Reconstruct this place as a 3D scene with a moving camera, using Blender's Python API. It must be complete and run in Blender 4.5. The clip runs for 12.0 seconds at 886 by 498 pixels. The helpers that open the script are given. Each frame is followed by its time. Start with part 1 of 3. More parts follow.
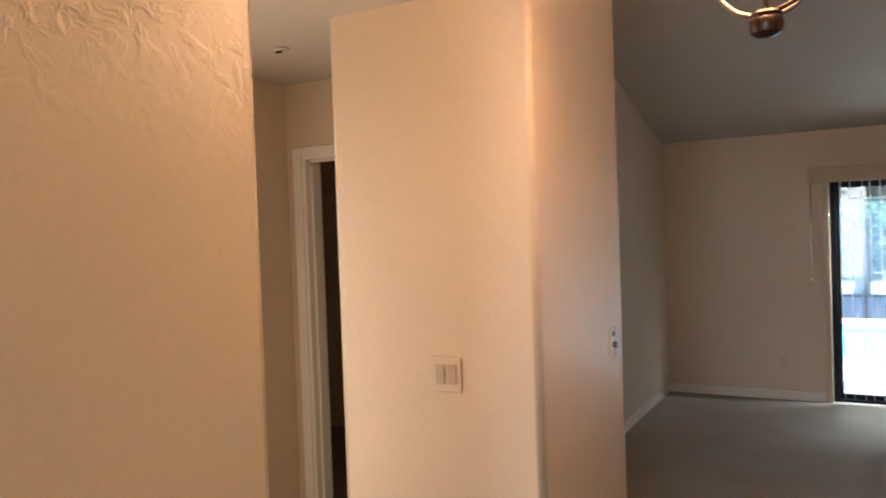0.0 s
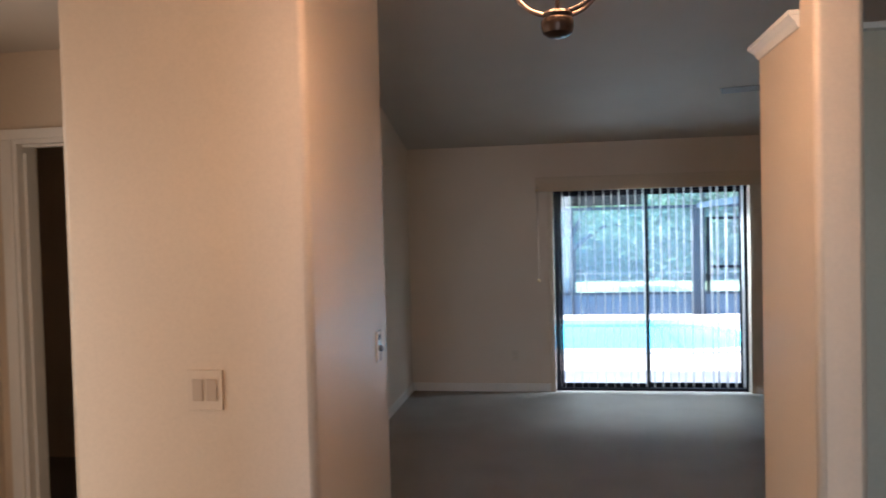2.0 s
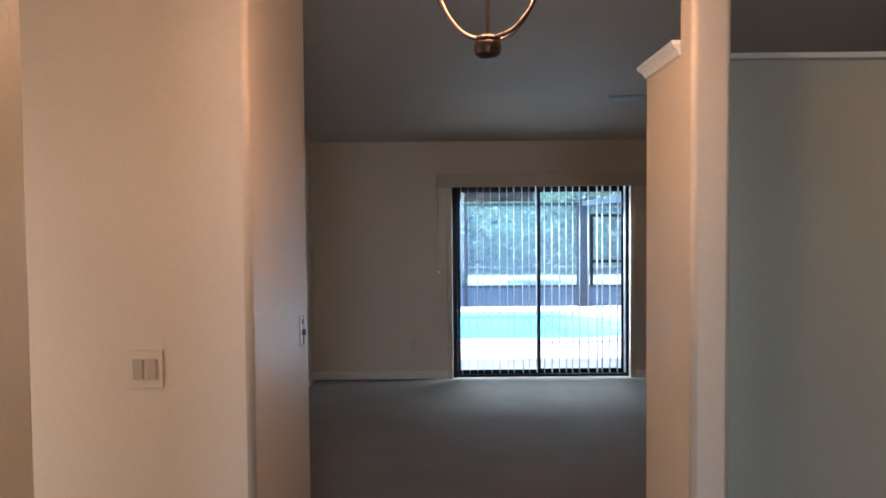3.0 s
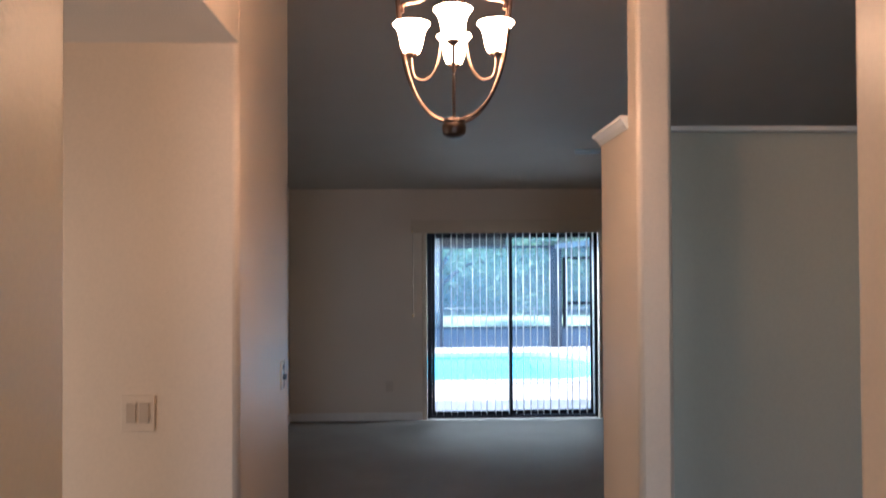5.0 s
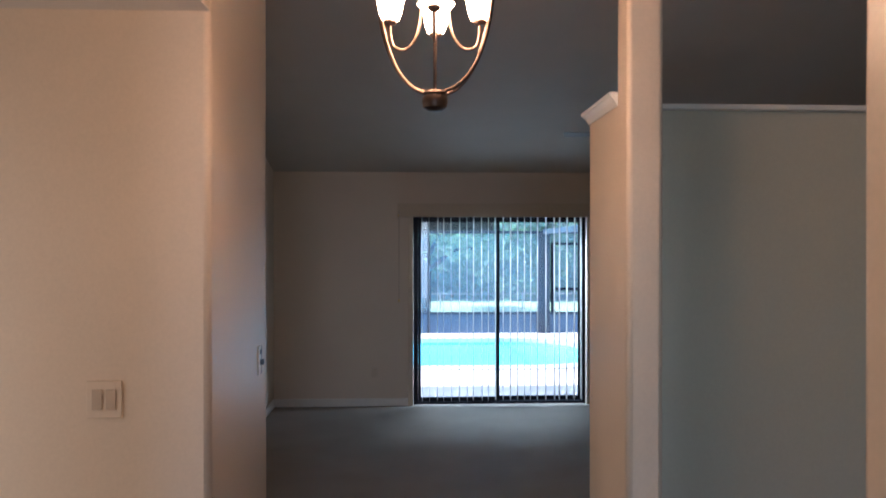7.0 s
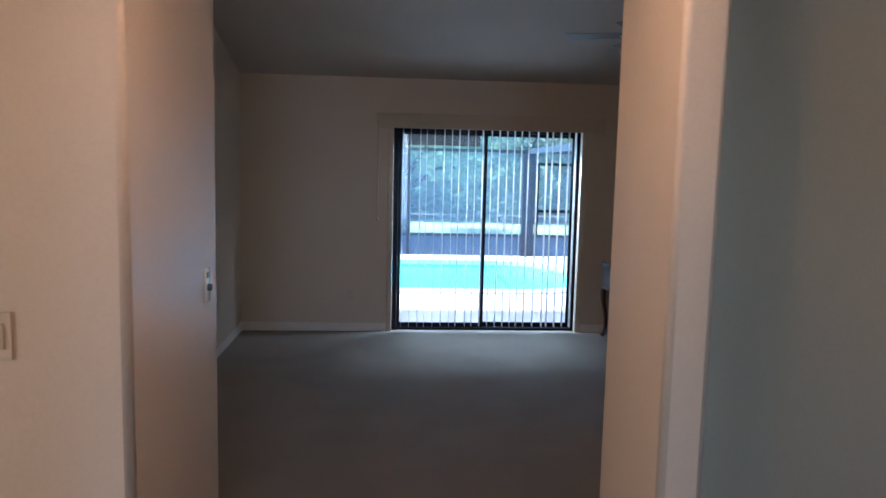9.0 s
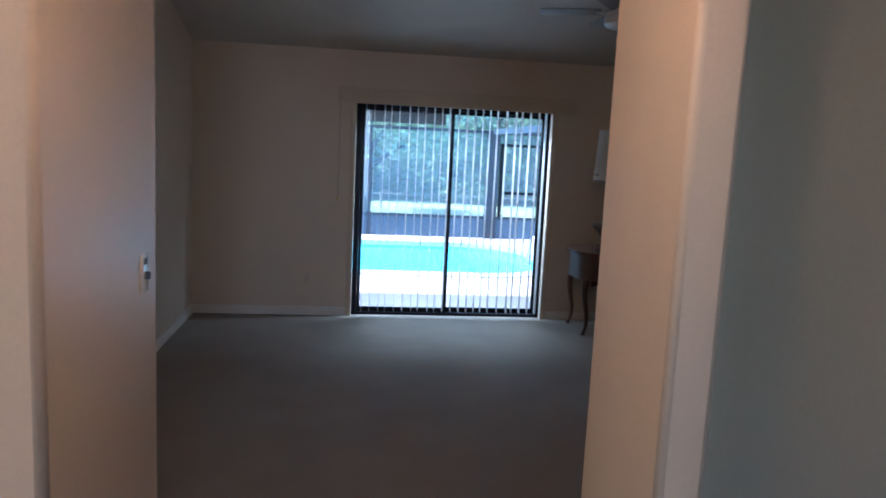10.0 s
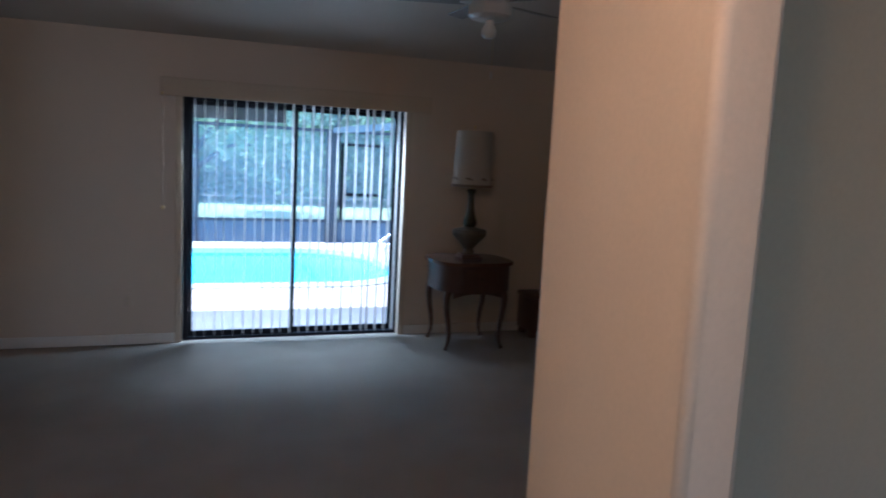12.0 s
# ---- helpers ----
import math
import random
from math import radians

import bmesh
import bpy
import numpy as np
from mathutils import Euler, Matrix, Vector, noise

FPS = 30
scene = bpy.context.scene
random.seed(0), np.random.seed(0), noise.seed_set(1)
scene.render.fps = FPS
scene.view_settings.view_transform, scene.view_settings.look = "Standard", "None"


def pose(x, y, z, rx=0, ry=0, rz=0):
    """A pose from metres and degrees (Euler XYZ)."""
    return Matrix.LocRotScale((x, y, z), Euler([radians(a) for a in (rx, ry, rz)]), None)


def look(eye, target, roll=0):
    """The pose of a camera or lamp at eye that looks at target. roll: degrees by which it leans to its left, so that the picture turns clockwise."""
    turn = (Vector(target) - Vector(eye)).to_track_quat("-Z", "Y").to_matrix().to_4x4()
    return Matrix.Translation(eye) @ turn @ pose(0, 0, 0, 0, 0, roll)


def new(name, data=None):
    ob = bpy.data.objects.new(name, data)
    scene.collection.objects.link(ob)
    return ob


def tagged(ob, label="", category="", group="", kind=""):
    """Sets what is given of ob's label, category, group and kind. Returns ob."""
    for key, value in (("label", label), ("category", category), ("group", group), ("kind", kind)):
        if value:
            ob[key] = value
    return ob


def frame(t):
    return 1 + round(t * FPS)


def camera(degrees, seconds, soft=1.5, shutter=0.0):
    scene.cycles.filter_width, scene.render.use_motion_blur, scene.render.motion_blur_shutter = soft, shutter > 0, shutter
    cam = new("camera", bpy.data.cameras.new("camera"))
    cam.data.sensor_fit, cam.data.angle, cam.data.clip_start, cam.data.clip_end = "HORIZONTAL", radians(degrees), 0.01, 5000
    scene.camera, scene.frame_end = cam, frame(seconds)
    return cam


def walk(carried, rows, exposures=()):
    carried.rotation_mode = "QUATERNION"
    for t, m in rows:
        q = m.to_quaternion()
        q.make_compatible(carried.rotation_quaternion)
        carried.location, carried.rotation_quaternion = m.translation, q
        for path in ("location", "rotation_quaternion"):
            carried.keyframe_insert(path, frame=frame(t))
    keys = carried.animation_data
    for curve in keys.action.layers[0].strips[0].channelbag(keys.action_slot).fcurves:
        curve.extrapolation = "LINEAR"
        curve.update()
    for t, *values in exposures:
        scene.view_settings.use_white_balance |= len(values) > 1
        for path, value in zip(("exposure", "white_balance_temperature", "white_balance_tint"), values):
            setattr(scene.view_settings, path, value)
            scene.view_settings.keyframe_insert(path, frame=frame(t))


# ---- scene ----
cam = camera(62.0, 12.0, soft=1.6, shutter=0.4)
PATH = [
    (0, pose(0.1782, 0.3986, 1.6849, 88.750, 2.032, 29.160)),
    (0.5, pose(0.1878, 0.3866, 1.6813, 88.065, 2.085, 24.150)),
    (1, pose(0.1702, 0.3947, 1.6815, 87.096, 2.344, 19.607)),
    (1.5, pose(0.1019, 0.4568, 1.6703, 88.049, 1.388, 14.621)),
    (2, pose(0.0100, 0.5035, 1.6711, 88.462, 1.455, 8.731)),
    (2.5, pose(-0.0865, 0.3926, 1.6676, 88.257, 1.243, 1.648)),
    (4.5, pose(-0.0903, 0.0084, 1.6934, 86.577, 0.098, -0.989)),
    (5, pose(-0.0728, 0.0032, 1.7251, 90.874, 0.309, -1.631)),
    (5.5, pose(-0.0624, -0.0040, 1.7473, 95.766, -0.317, -2.825)),
    (6, pose(-0.0469, 0.0058, 1.7533, 96.428, 1.150, -3.254)),
    (6.5, pose(-0.0314, 0.0398, 1.7429, 93.703, 0.780, -2.558)),
    (7, pose(-0.0436, 0.1096, 1.7092, 89.770, 0.002, -2.483)),
    (7.5, pose(-0.0692, 0.2344, 1.6808, 87.020, 0.249, -2.448)),
    (9.5, pose(-0.0513, 0.8423, 1.6483, 82.946, -2.405, -5.002)),
    (10, pose(-0.0672, 0.9749, 1.6472, 82.188, -2.753, -7.067)),
    (10.5, pose(-0.1302, 1.1298, 1.6471, 82.234, -0.143, -13.483)),
    (11, pose(-0.1741, 1.2902, 1.6485, 82.590, 0.223, -17.182)),
    (11.5, pose(-0.1721, 1.4544, 1.6556, 81.936, -0.375, -15.161)),
    (12, pose(-0.0996, 1.6278, 1.6680, 82.677, -2.930, -19.992)),
]
walk(cam, PATH, exposures=[(0, 3.4, 6050, 10), (0.5, 3.34, 5930, 10), (1.5, 3.10, 5540, 10), (2.5, 2.9, 5350, 10), (4.5, 2.75, 5150, 10), (5, 2.71, 5140, 10), (6, 2.62, 5110, 10), (7, 2.57, 5070, 10), (7.5, 2.64, 5050, 10), (9.5, 2.6, 4850, 10), (10.5, 2.58, 4800, 10), (12, 2.55, 4800, 10)])

# ---- world and lights ----
SUN_EL, SUN_AZ = 62.0, -100.0
world = bpy.data.worlds.new("world")
scene.world = world
world.use_nodes = True
wn = world.node_tree.nodes
sky = wn.new("ShaderNodeTexSky")
sky.sky_type = "NISHITA"
sky.sun_disc = False
sky.sun_elevation = radians(SUN_EL)
sky.sun_rotation = radians(SUN_AZ)
wn["Background"].inputs["Strength"].default_value = 0.13
world.node_tree.links.new(sky.outputs[0], wn["Background"].inputs["Color"])

sun = new("sun", bpy.data.lights.new("sun", "SUN"))
sun.data.energy = 2.5
sun.data.angle = radians(0.6)
sun.data.color = (1.0, 0.95, 0.86)
az, el = radians(SUN_AZ), radians(SUN_EL)
sun_dir = Vector((math.sin(az) * math.cos(el), math.cos(az) * math.cos(el), math.sin(el)))
sun.matrix_world = look(sun_dir * 50, (0, 0, 0))


def area(name, eye, target, sx, sy, watts, color):
    lamp = new(name, bpy.data.lights.new(name, "AREA"))
    lamp.data.shape = "RECTANGLE"
    lamp.data.size, lamp.data.size_y = sx, sy
    lamp.data.energy = watts
    lamp.data.color = color
    lamp.matrix_world = look(eye, target)
    return lamp


area("sky_light_dining_window", (2.6, -3.96, 1.45), (2.0, 3.0, 0.4), 1.7, 1.3, 2.3, (0.74, 0.88, 1.0))
area("sky_light_entry", (-0.02, -3.96, 1.6), (-0.2, 3.0, 1.5), 0.85, 2.6, 5.0, (0.92, 0.86, 0.89))
area("sky_light_slider", (0.92, 8.27, 2.235), (0.92, 7.5, 0.6), 1.72, 0.16, 26.0, (0.80, 0.91, 0.97))
# Added warm fill in an unseen doorway, only to brighten the hallway.
area("fill_light_hall", (-2.5, 1.9, 1.05), (-1.0, 2.2, 1.0), 0.8, 2.0, 2.6, (1.0, 0.80, 0.60))


# ---- materials ----
def ramp(nt, src, stops):
    r = nt.nodes.new("ShaderNodeValToRGB")
    while len(r.color_ramp.elements) < len(stops):
        r.color_ramp.elements.new(0.5)
    for e, (p, c) in zip(r.color_ramp.elements, stops):
        e.position, e.color = p, (*c, 1)
    nt.links.new(src, r.inputs[0])
    return r.outputs[0]


def mat(name, color, rough=0.6, metal=0.0, fine=60.0, coarse=2.0, vary=0.10, bump=0.0, depth=0.002, stretch=(1, 1, 1), island=0.0, spec=0.5, sheen=0.0):
    m = bpy.data.materials.new(name)
    m.use_nodes = True
    nt = m.node_tree
    b = nt.nodes["Principled BSDF"]
    co = nt.nodes.new("ShaderNodeTexCoord")
    mp = nt.nodes.new("ShaderNodeMapping")
    mp.inputs["Scale"].default_value = stretch
    nt.links.new(co.outputs["Object"], mp.inputs[0])
    n1 = nt.nodes.new("ShaderNodeTexNoise")
    n1.inputs["Scale"].default_value, n1.inputs["Detail"].default_value = fine, 6
    n2 = nt.nodes.new("ShaderNodeTexNoise")
    n2.inputs["Scale"].default_value, n2.inputs["Detail"].default_value = coarse, 4
    for n in (n1, n2):
        nt.links.new(mp.outputs[0], n.inputs["Vector"])
    add = nt.nodes.new("ShaderNodeMath")
    add.operation = "ADD"
    nt.links.new(n1.outputs[0], add.inputs[0])
    nt.links.new(n2.outputs[0], add.inputs[1])
    half = nt.nodes.new("ShaderNodeMath")
    half.operation = "MULTIPLY"
    half.inputs[1].default_value = 0.5
    nt.links.new(add.outputs[0], half.inputs[0])
    lo = tuple(max(0, c * (1 - vary)) for c in color)
    hi = tuple(min(1, c * (1 + vary)) for c in color)
    col = ramp(nt, half.outputs[0], [(0.3, lo), (0.7, hi)])
    if island:
        g = nt.nodes.new("ShaderNodeObjectInfo")
        gi = nt.nodes.new("ShaderNodeNewGeometry")
        s = nt.nodes.new("ShaderNodeMath")
        s.operation = "ADD"
        nt.links.new(g.outputs["Random"], s.inputs[0])
        nt.links.new(gi.outputs["Random Per Island"], s.inputs[1])
        fr = nt.nodes.new("ShaderNodeMath")
        fr.operation = "FRACT"
        nt.links.new(s.outputs[0], fr.inputs[0])
        mr = nt.nodes.new("ShaderNodeMapRange")
        mr.inputs[3].default_value, mr.inputs[4].default_value = 1 - island, 1 + island
        nt.links.new(fr.outputs[0], mr.inputs[0])
        h = nt.nodes.new("ShaderNodeHueSaturation")
        nt.links.new(mr.outputs[0], h.inputs["Value"])
        nt.links.new(col, h.inputs["Color"])
        col = h.outputs[0]
    nt.links.new(col, b.inputs["Base Color"])
    rr = nt.nodes.new("ShaderNodeMapRange")
    rr.inputs[3].default_value, rr.inputs[4].default_value = max(0.02, rough - 0.08), min(1, rough + 0.08)
    nt.links.new(half.outputs[0], rr.inputs[0])
    nt.links.new(rr.outputs[0], b.inputs["Roughness"])
    b.inputs["Metallic"].default_value = metal
    b.inputs["Specular IOR Level"].default_value = spec
    b.inputs["Sheen Weight"].default_value = sheen
    if bump:
        bp = nt.nodes.new("ShaderNodeBump")
        bp.inputs["Strength"].default_value, bp.inputs["Distance"].default_value = bump, depth
        nt.links.new(n1.outputs[0], bp.inputs["Height"])
        nt.links.new(bp.outputs[0], b.inputs["Normal"])
    return m


def wall_paint(name, color, knock=0.5):
    """Painted drywall: skip-trowel islands left standing above head height, over a fine orange peel."""
    m = mat(name, color, rough=0.42, fine=90, coarse=1.3, vary=0.05, spec=0.5)
    nt = m.node_tree
    co = nt.nodes.new("ShaderNodeTexCoord")
    n = nt.nodes.new("ShaderNodeTexNoise")
    n.inputs["Scale"].default_value, n.inputs["Detail"].default_value, n.inputs["Distortion"].default_value = 24, 5, 0.6
    nt.links.new(co.outputs["Object"], n.inputs["Vector"])
    flat = ramp(nt, n.outputs[0], [(0.46, (0, 0, 0)), (0.62, (1, 1, 1))])
    big = nt.nodes.new("ShaderNodeTexNoise")
    big.inputs["Scale"].default_value = 2.2
    nt.links.new(co.outputs["Object"], big.inputs["Vector"])
    mask = ramp(nt, big.outputs[0], [(0.36, (0.1, 0.1, 0.1)), (0.52, (1, 1, 1))])
    mul = nt.nodes.new("ShaderNodeMath")
    mul.operation = "MULTIPLY"
    xyz = nt.nodes.new("ShaderNodeSeparateXYZ")
    nt.links.new(co.outputs["Object"], xyz.inputs[0])
    high = nt.nodes.new("ShaderNodeMapRange")
    high.inputs[1].default_value, high.inputs[2].default_value = 1.78, 2.0
    high.inputs[3].default_value, high.inputs[4].default_value = 0.05, 1.0
    nt.links.new(xyz.outputs["Z"], high.inputs[0])
    patch = nt.nodes.new("ShaderNodeMath")
    patch.operation = "MULTIPLY"
    nt.links.new(mask, patch.inputs[0])
    nt.links.new(high.outputs[0], patch.inputs[1])
    nt.links.new(flat, mul.inputs[0])
    nt.links.new(patch.outputs[0], mul.inputs[1])
    b1 = nt.nodes.new("ShaderNodeBump")
    b1.inputs["Strength"].default_value, b1.inputs["Distance"].default_value = knock, 0.0035
    nt.links.new(mul.outputs[0], b1.inputs["Height"])
    peel = nt.nodes.new("ShaderNodeTexNoise")
    peel.inputs["Scale"].default_value, peel.inputs["Detail"].default_value = 120, 3
    nt.links.new(co.outputs["Object"], peel.inputs["Vector"])
    b2 = nt.nodes.new("ShaderNodeBump")
    b2.inputs["Strength"].default_value, b2.inputs["Distance"].default_value = 0.12, 0.002
    nt.links.new(peel.outputs[0], b2.inputs["Height"])
    nt.links.new(b1.outputs[0], b2.inputs["Normal"])
    nt.links.new(b2.outputs[0], nt.nodes["Principled BSDF"].inputs["Normal"])
    return m


WALL = wall_paint("beige_wall_paint", (0.65, 0.545, 0.425), 0.05)
WALLG = wall_paint("grey_green_wall_paint", (0.55, 0.52, 0.42), 0.05)
WALLK = wall_paint("beige_skip_trowel_paint", (0.64, 0.55, 0.39), 0.5)
CEIL = mat("ceiling_texture", (0.56, 0.505, 0.435), rough=0.9, fine=140, coarse=3, vary=0.05, bump=0.5, depth=0.004)
CARPET = mat("beige_carpet", (0.225, 0.19, 0.15), rough=0.95, fine=260, coarse=2.3, vary=0.24, bump=0.8, depth=0.006, spec=0.1, sheen=0.3)
WHITE = mat("white_trim_paint", (0.78, 0.76, 0.72), rough=0.4, fine=40, coarse=3, vary=0.03)
BASEW = mat("aged_white_trim", (0.76, 0.72, 0.65), rough=0.5, fine=40, coarse=3, vary=0.05)
FANBLADE = mat("grey_fan_blade", (0.24, 0.22, 0.19), rough=0.6, vary=0.06)
PLATE = mat("white_plastic", (0.80, 0.80, 0.78), rough=0.10, vary=0.02)
IVORY = mat("ivory_plastic", (0.62, 0.52, 0.405), rough=0.4, vary=0.03)
ROCKER = mat("tan_plastic", (0.46, 0.37, 0.28), rough=0.4, vary=0.03)
BRONZE = mat("dark_bronze_aluminium", (0.010, 0.010, 0.014), rough=0.7, metal=0.0, vary=0.15, spec=0.12)
CAGE = mat("bronze_cage_aluminium", (0.040, 0.046, 0.060), rough=0.6, metal=0.0, vary=0.1, spec=0.3)
VANE = mat("vinyl_vane", (0.62, 0.58, 0.53), rough=0.5, fine=30, vary=0.04)
vt = VANE.node_tree
vtr = vt.nodes.new("ShaderNodeBsdfTranslucent")
vtr.inputs["Color"].default_value = (0.75, 0.72, 0.68, 1)
vmx = vt.nodes.new("ShaderNodeMixShader")
vmx.inputs[0].default_value = 0.12
vt.links.new(vt.nodes["Principled BSDF"].outputs[0], vmx.inputs[1])
vt.links.new(vtr.outputs[0], vmx.inputs[2])
vt.links.new(vmx.outputs[0], vt.nodes["Material Output"].inputs["Surface"])
VALANCE = mat("beige_valance", (0.60, 0.50, 0.37), rough=0.6, fine=50, vary=0.06)
COPPER = mat("brushed_copper_bronze", (0.22, 0.15, 0.115), rough=0.38, metal=1.0, vary=0.2)
DARKMETAL = mat("oiled_bronze", (0.06, 0.04, 0.03), rough=0.35, metal=0.8, vary=0.2)
BRASS = mat("brass", (0.70, 0.55, 0.28), rough=0.3, metal=1.0, vary=0.1)
WOOD = mat("dark_mahogany", (0.075, 0.035, 0.022), rough=0.45, fine=18, coarse=3, vary=0.35, stretch=(1, 1, 0.12))
WOODTOP = mat("mahogany_top", (0.14, 0.075, 0.05), rough=0.25, fine=18, coarse=3, vary=0.3, stretch=(0.15, 1, 1))
SHADE = mat("cream_fabric_shade", (0.50, 0.46, 0.40), rough=0.9, fine=200, coarse=6, vary=0.05, bump=0.2)
CERAMIC = mat("antique_ceramic", (0.12, 0.09, 0.055), rough=0.55, fine=25, coarse=8, vary=0.35)
DARKGLASS = mat("dark_glazed_neck", (0.035, 0.035, 0.02), rough=0.2, fine=20, vary=0.3)
TUFT = mat("faded_flower_trim", (0.22, 0.18, 0.16), rough=0.9, vary=0.2)
FANWHITE = mat("white_fan_enamel", (0.62, 0.60, 0.56), rough=0.4, vary=0.05)
FROST = mat("frosted_glass", (0.75, 0.72, 0.66), rough=0.35, vary=0.03)
DECK = mat("cool_deck_concrete", (0.50, 0.375, 0.315), rough=0.9, fine=90, coarse=2, vary=0.1, bump=0.4, depth=0.004)
COPING = mat("pool_coping", (0.50, 0.46, 0.43), rough=0.8, fine=60, vary=0.08, bump=0.2)
PLASTER = mat("pool_plaster", (0.34, 0.74, 0.84), rough=0.8, fine=8, coarse=0.7, vary=0.08)
GUTTER = mat("grey_gutter_aluminium", (0.075, 0.095, 0.125), rough=0.5, vary=0.06)
KICK = mat("kickplate_panel", (0.085, 0.12, 0.17), rough=0.6, fine=20, vary=0.12)
GRASS = mat("dry_lawn", (0.30, 0.33, 0.19), rough=0.95, fine=30, coarse=0.25, vary=0.3, bump=0.6, depth=0.03)
BARK = mat("grey_bark", (0.045, 0.045, 0.045), rough=0.95, fine=25, coarse=3, vary=0.35, bump=0.8, depth=0.02, stretch=(1, 1, 0.2))
STEEL = mat("polished_steel", (0.75, 0.75, 0.75), rough=0.3, metal=1.0, vary=0.03)
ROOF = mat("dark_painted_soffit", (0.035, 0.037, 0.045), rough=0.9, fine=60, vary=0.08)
WOODFENCE = mat("weathered_fence_wood", (0.30, 0.27, 0.24), rough=0.9, fine=20, vary=0.2, stretch=(1, 1, 0.1))


def leaf_mat(name, color):
    """Leaves that let some light through."""
    m = mat(name, color, rough=0.55, fine=5, coarse=0.6, vary=0.25, island=0.35)
    nt = m.node_tree
    tr = nt.nodes.new("ShaderNodeBsdfTranslucent")
    tr.inputs["Color"].default_value = (color[0] * 1.5, color[1] * 1.7, color[2] * 1.2, 1)
    mx = nt.nodes.new("ShaderNodeMixShader")
    mx.inputs[0].default_value = 0.5
    nt.links.new(nt.nodes["Principled BSDF"].outputs[0], mx.inputs[1])
    nt.links.new(tr.outputs[0], mx.inputs[2])
    nt.links.new(mx.outputs[0], nt.nodes["Material Output"].inputs["Surface"])
    return m


LEAF = leaf_mat("oak_leaf", (0.185, 0.24, 0.165))
LEAF2 = leaf_mat("bright_leaf", (0.17, 0.26, 0.14))


def glow(name, color, strength):
    m = bpy.data.materials.new(name)
    m.use_nodes = True
    b = m.node_tree.nodes["Principled BSDF"]
    b.inputs["Base Color"].default_value = (0.9, 0.85, 0.78, 1)
    b.inputs["Roughness"].default_value = 0.3
    b.inputs["Emission Color"].default_value = (*color, 1)
    b.inputs["Emission Strength"].default_value = strength
    return m


LAMPGLASS = glow("lit_frosted_glass", (1.0, 0.535, 0.265), 15.5)


def clear(name, color=(1, 1, 1), rough=0.0, ior=1.45, alpha=None):
    m = bpy.data.materials.new(name)
    m.use_nodes = True
    nt = m.node_tree
    b = nt.nodes["Principled BSDF"]
    b.inputs["Base Color"].default_value = (*color, 1)
    b.inputs["Roughness"].default_value = rough
    b.inputs["IOR"].default_value = ior
    b.inputs["Transmission Weight"].default_value = 1.0
    if alpha is not None:
        b.inputs["Transmission Weight"].default_value = 0.0
        b.inputs["Alpha"].default_value = alpha
    return m


GLASS = clear("window_glass", (0.84, 0.95, 1.0))
# Screen colour is lightened and blued to lay haze over the yard.
SCREEN = clear("insect_screen", (0.45, 0.54, 0.62), rough=0.8, alpha=0.22)
WATER = clear("pool_water", (0.22, 0.66, 0.78), rough=0.22, ior=1.33, alpha=0.75)
wt = WATER.node_tree
wnz = wt.nodes.new("ShaderNodeTexNoise")
wnz.inputs["Scale"].default_value = 2.5
wco = wt.nodes.new("ShaderNodeTexCoord")
wt.links.new(wco.outputs["Object"], wnz.inputs["Vector"])
wbp = wt.nodes.new("ShaderNodeBump")
wbp.inputs["Strength"].default_value, wbp.inputs["Distance"].default_value = 0.25, 0.03
wt.links.new(wnz.outputs[0], wbp.inputs["Height"])
wt.links.new(wbp.outputs[0], wt.nodes["Principled BSDF"].inputs["Normal"])


# ---- mesh helpers ----
def finish(name, bm, material, smooth=False):
    bmesh.ops.recalc_face_normals(bm, faces=bm.faces[:])
    me = bpy.data.meshes.new(name)
    bm.to_mesh(me)
    bm.free()
    if material:
        me.materials.append(material)
    if smooth:
        me.polygons.foreach_set("use_smooth", [True] * len(me.polygons))
        me.set_sharp_from_angle(angle=radians(40))
    return new(name, me)


def part(name, bm, material, parent, label="", smooth=True):
    ob = finish(name, bm, material, smooth)
    ob.parent = parent
    if label:
        ob["label"] = label
    return ob


def empty(name, m=None):
    ob = new(name)
    ob.empty_display_size = 0.05
    if m is not None:
        ob.matrix_world = m
    return ob


def box(bm, x0, x1, y0, y1, z0, z1, bevel=0.0, only=""):
    """Adds a box; bevel rounds all edges, or with only="z" the upright ones."""
    r = bmesh.ops.create_cube(bm, size=1)
    for v in r["verts"]:
        v.co = Vector(((x0 + x1) / 2 + v.co.x * (x1 - x0), (y0 + y1) / 2 + v.co.y * (y1 - y0), (z0 + z1) / 2 + v.co.z * (z1 - z0)))
    if bevel:
        edges = {e for v in r["verts"] for e in v.link_edges}
        if only == "z":
            edges = {e for e in edges if abs(e.verts[0].co.z - e.verts[1].co.z) > 1e-4 and abs(e.verts[0].co.x - e.verts[1].co.x) < 1e-4}
        bmesh.ops.bevel(bm, geom=list(edges), offset=bevel, segments=6 if only else 2, profile=0.5, affect="EDGES")
    return bm


def boxes(*rows, bevel=0.0, only=""):
    bm = bmesh.new()
    for r in rows:
        box(bm, *r, bevel=bevel, only=only)
    return bm


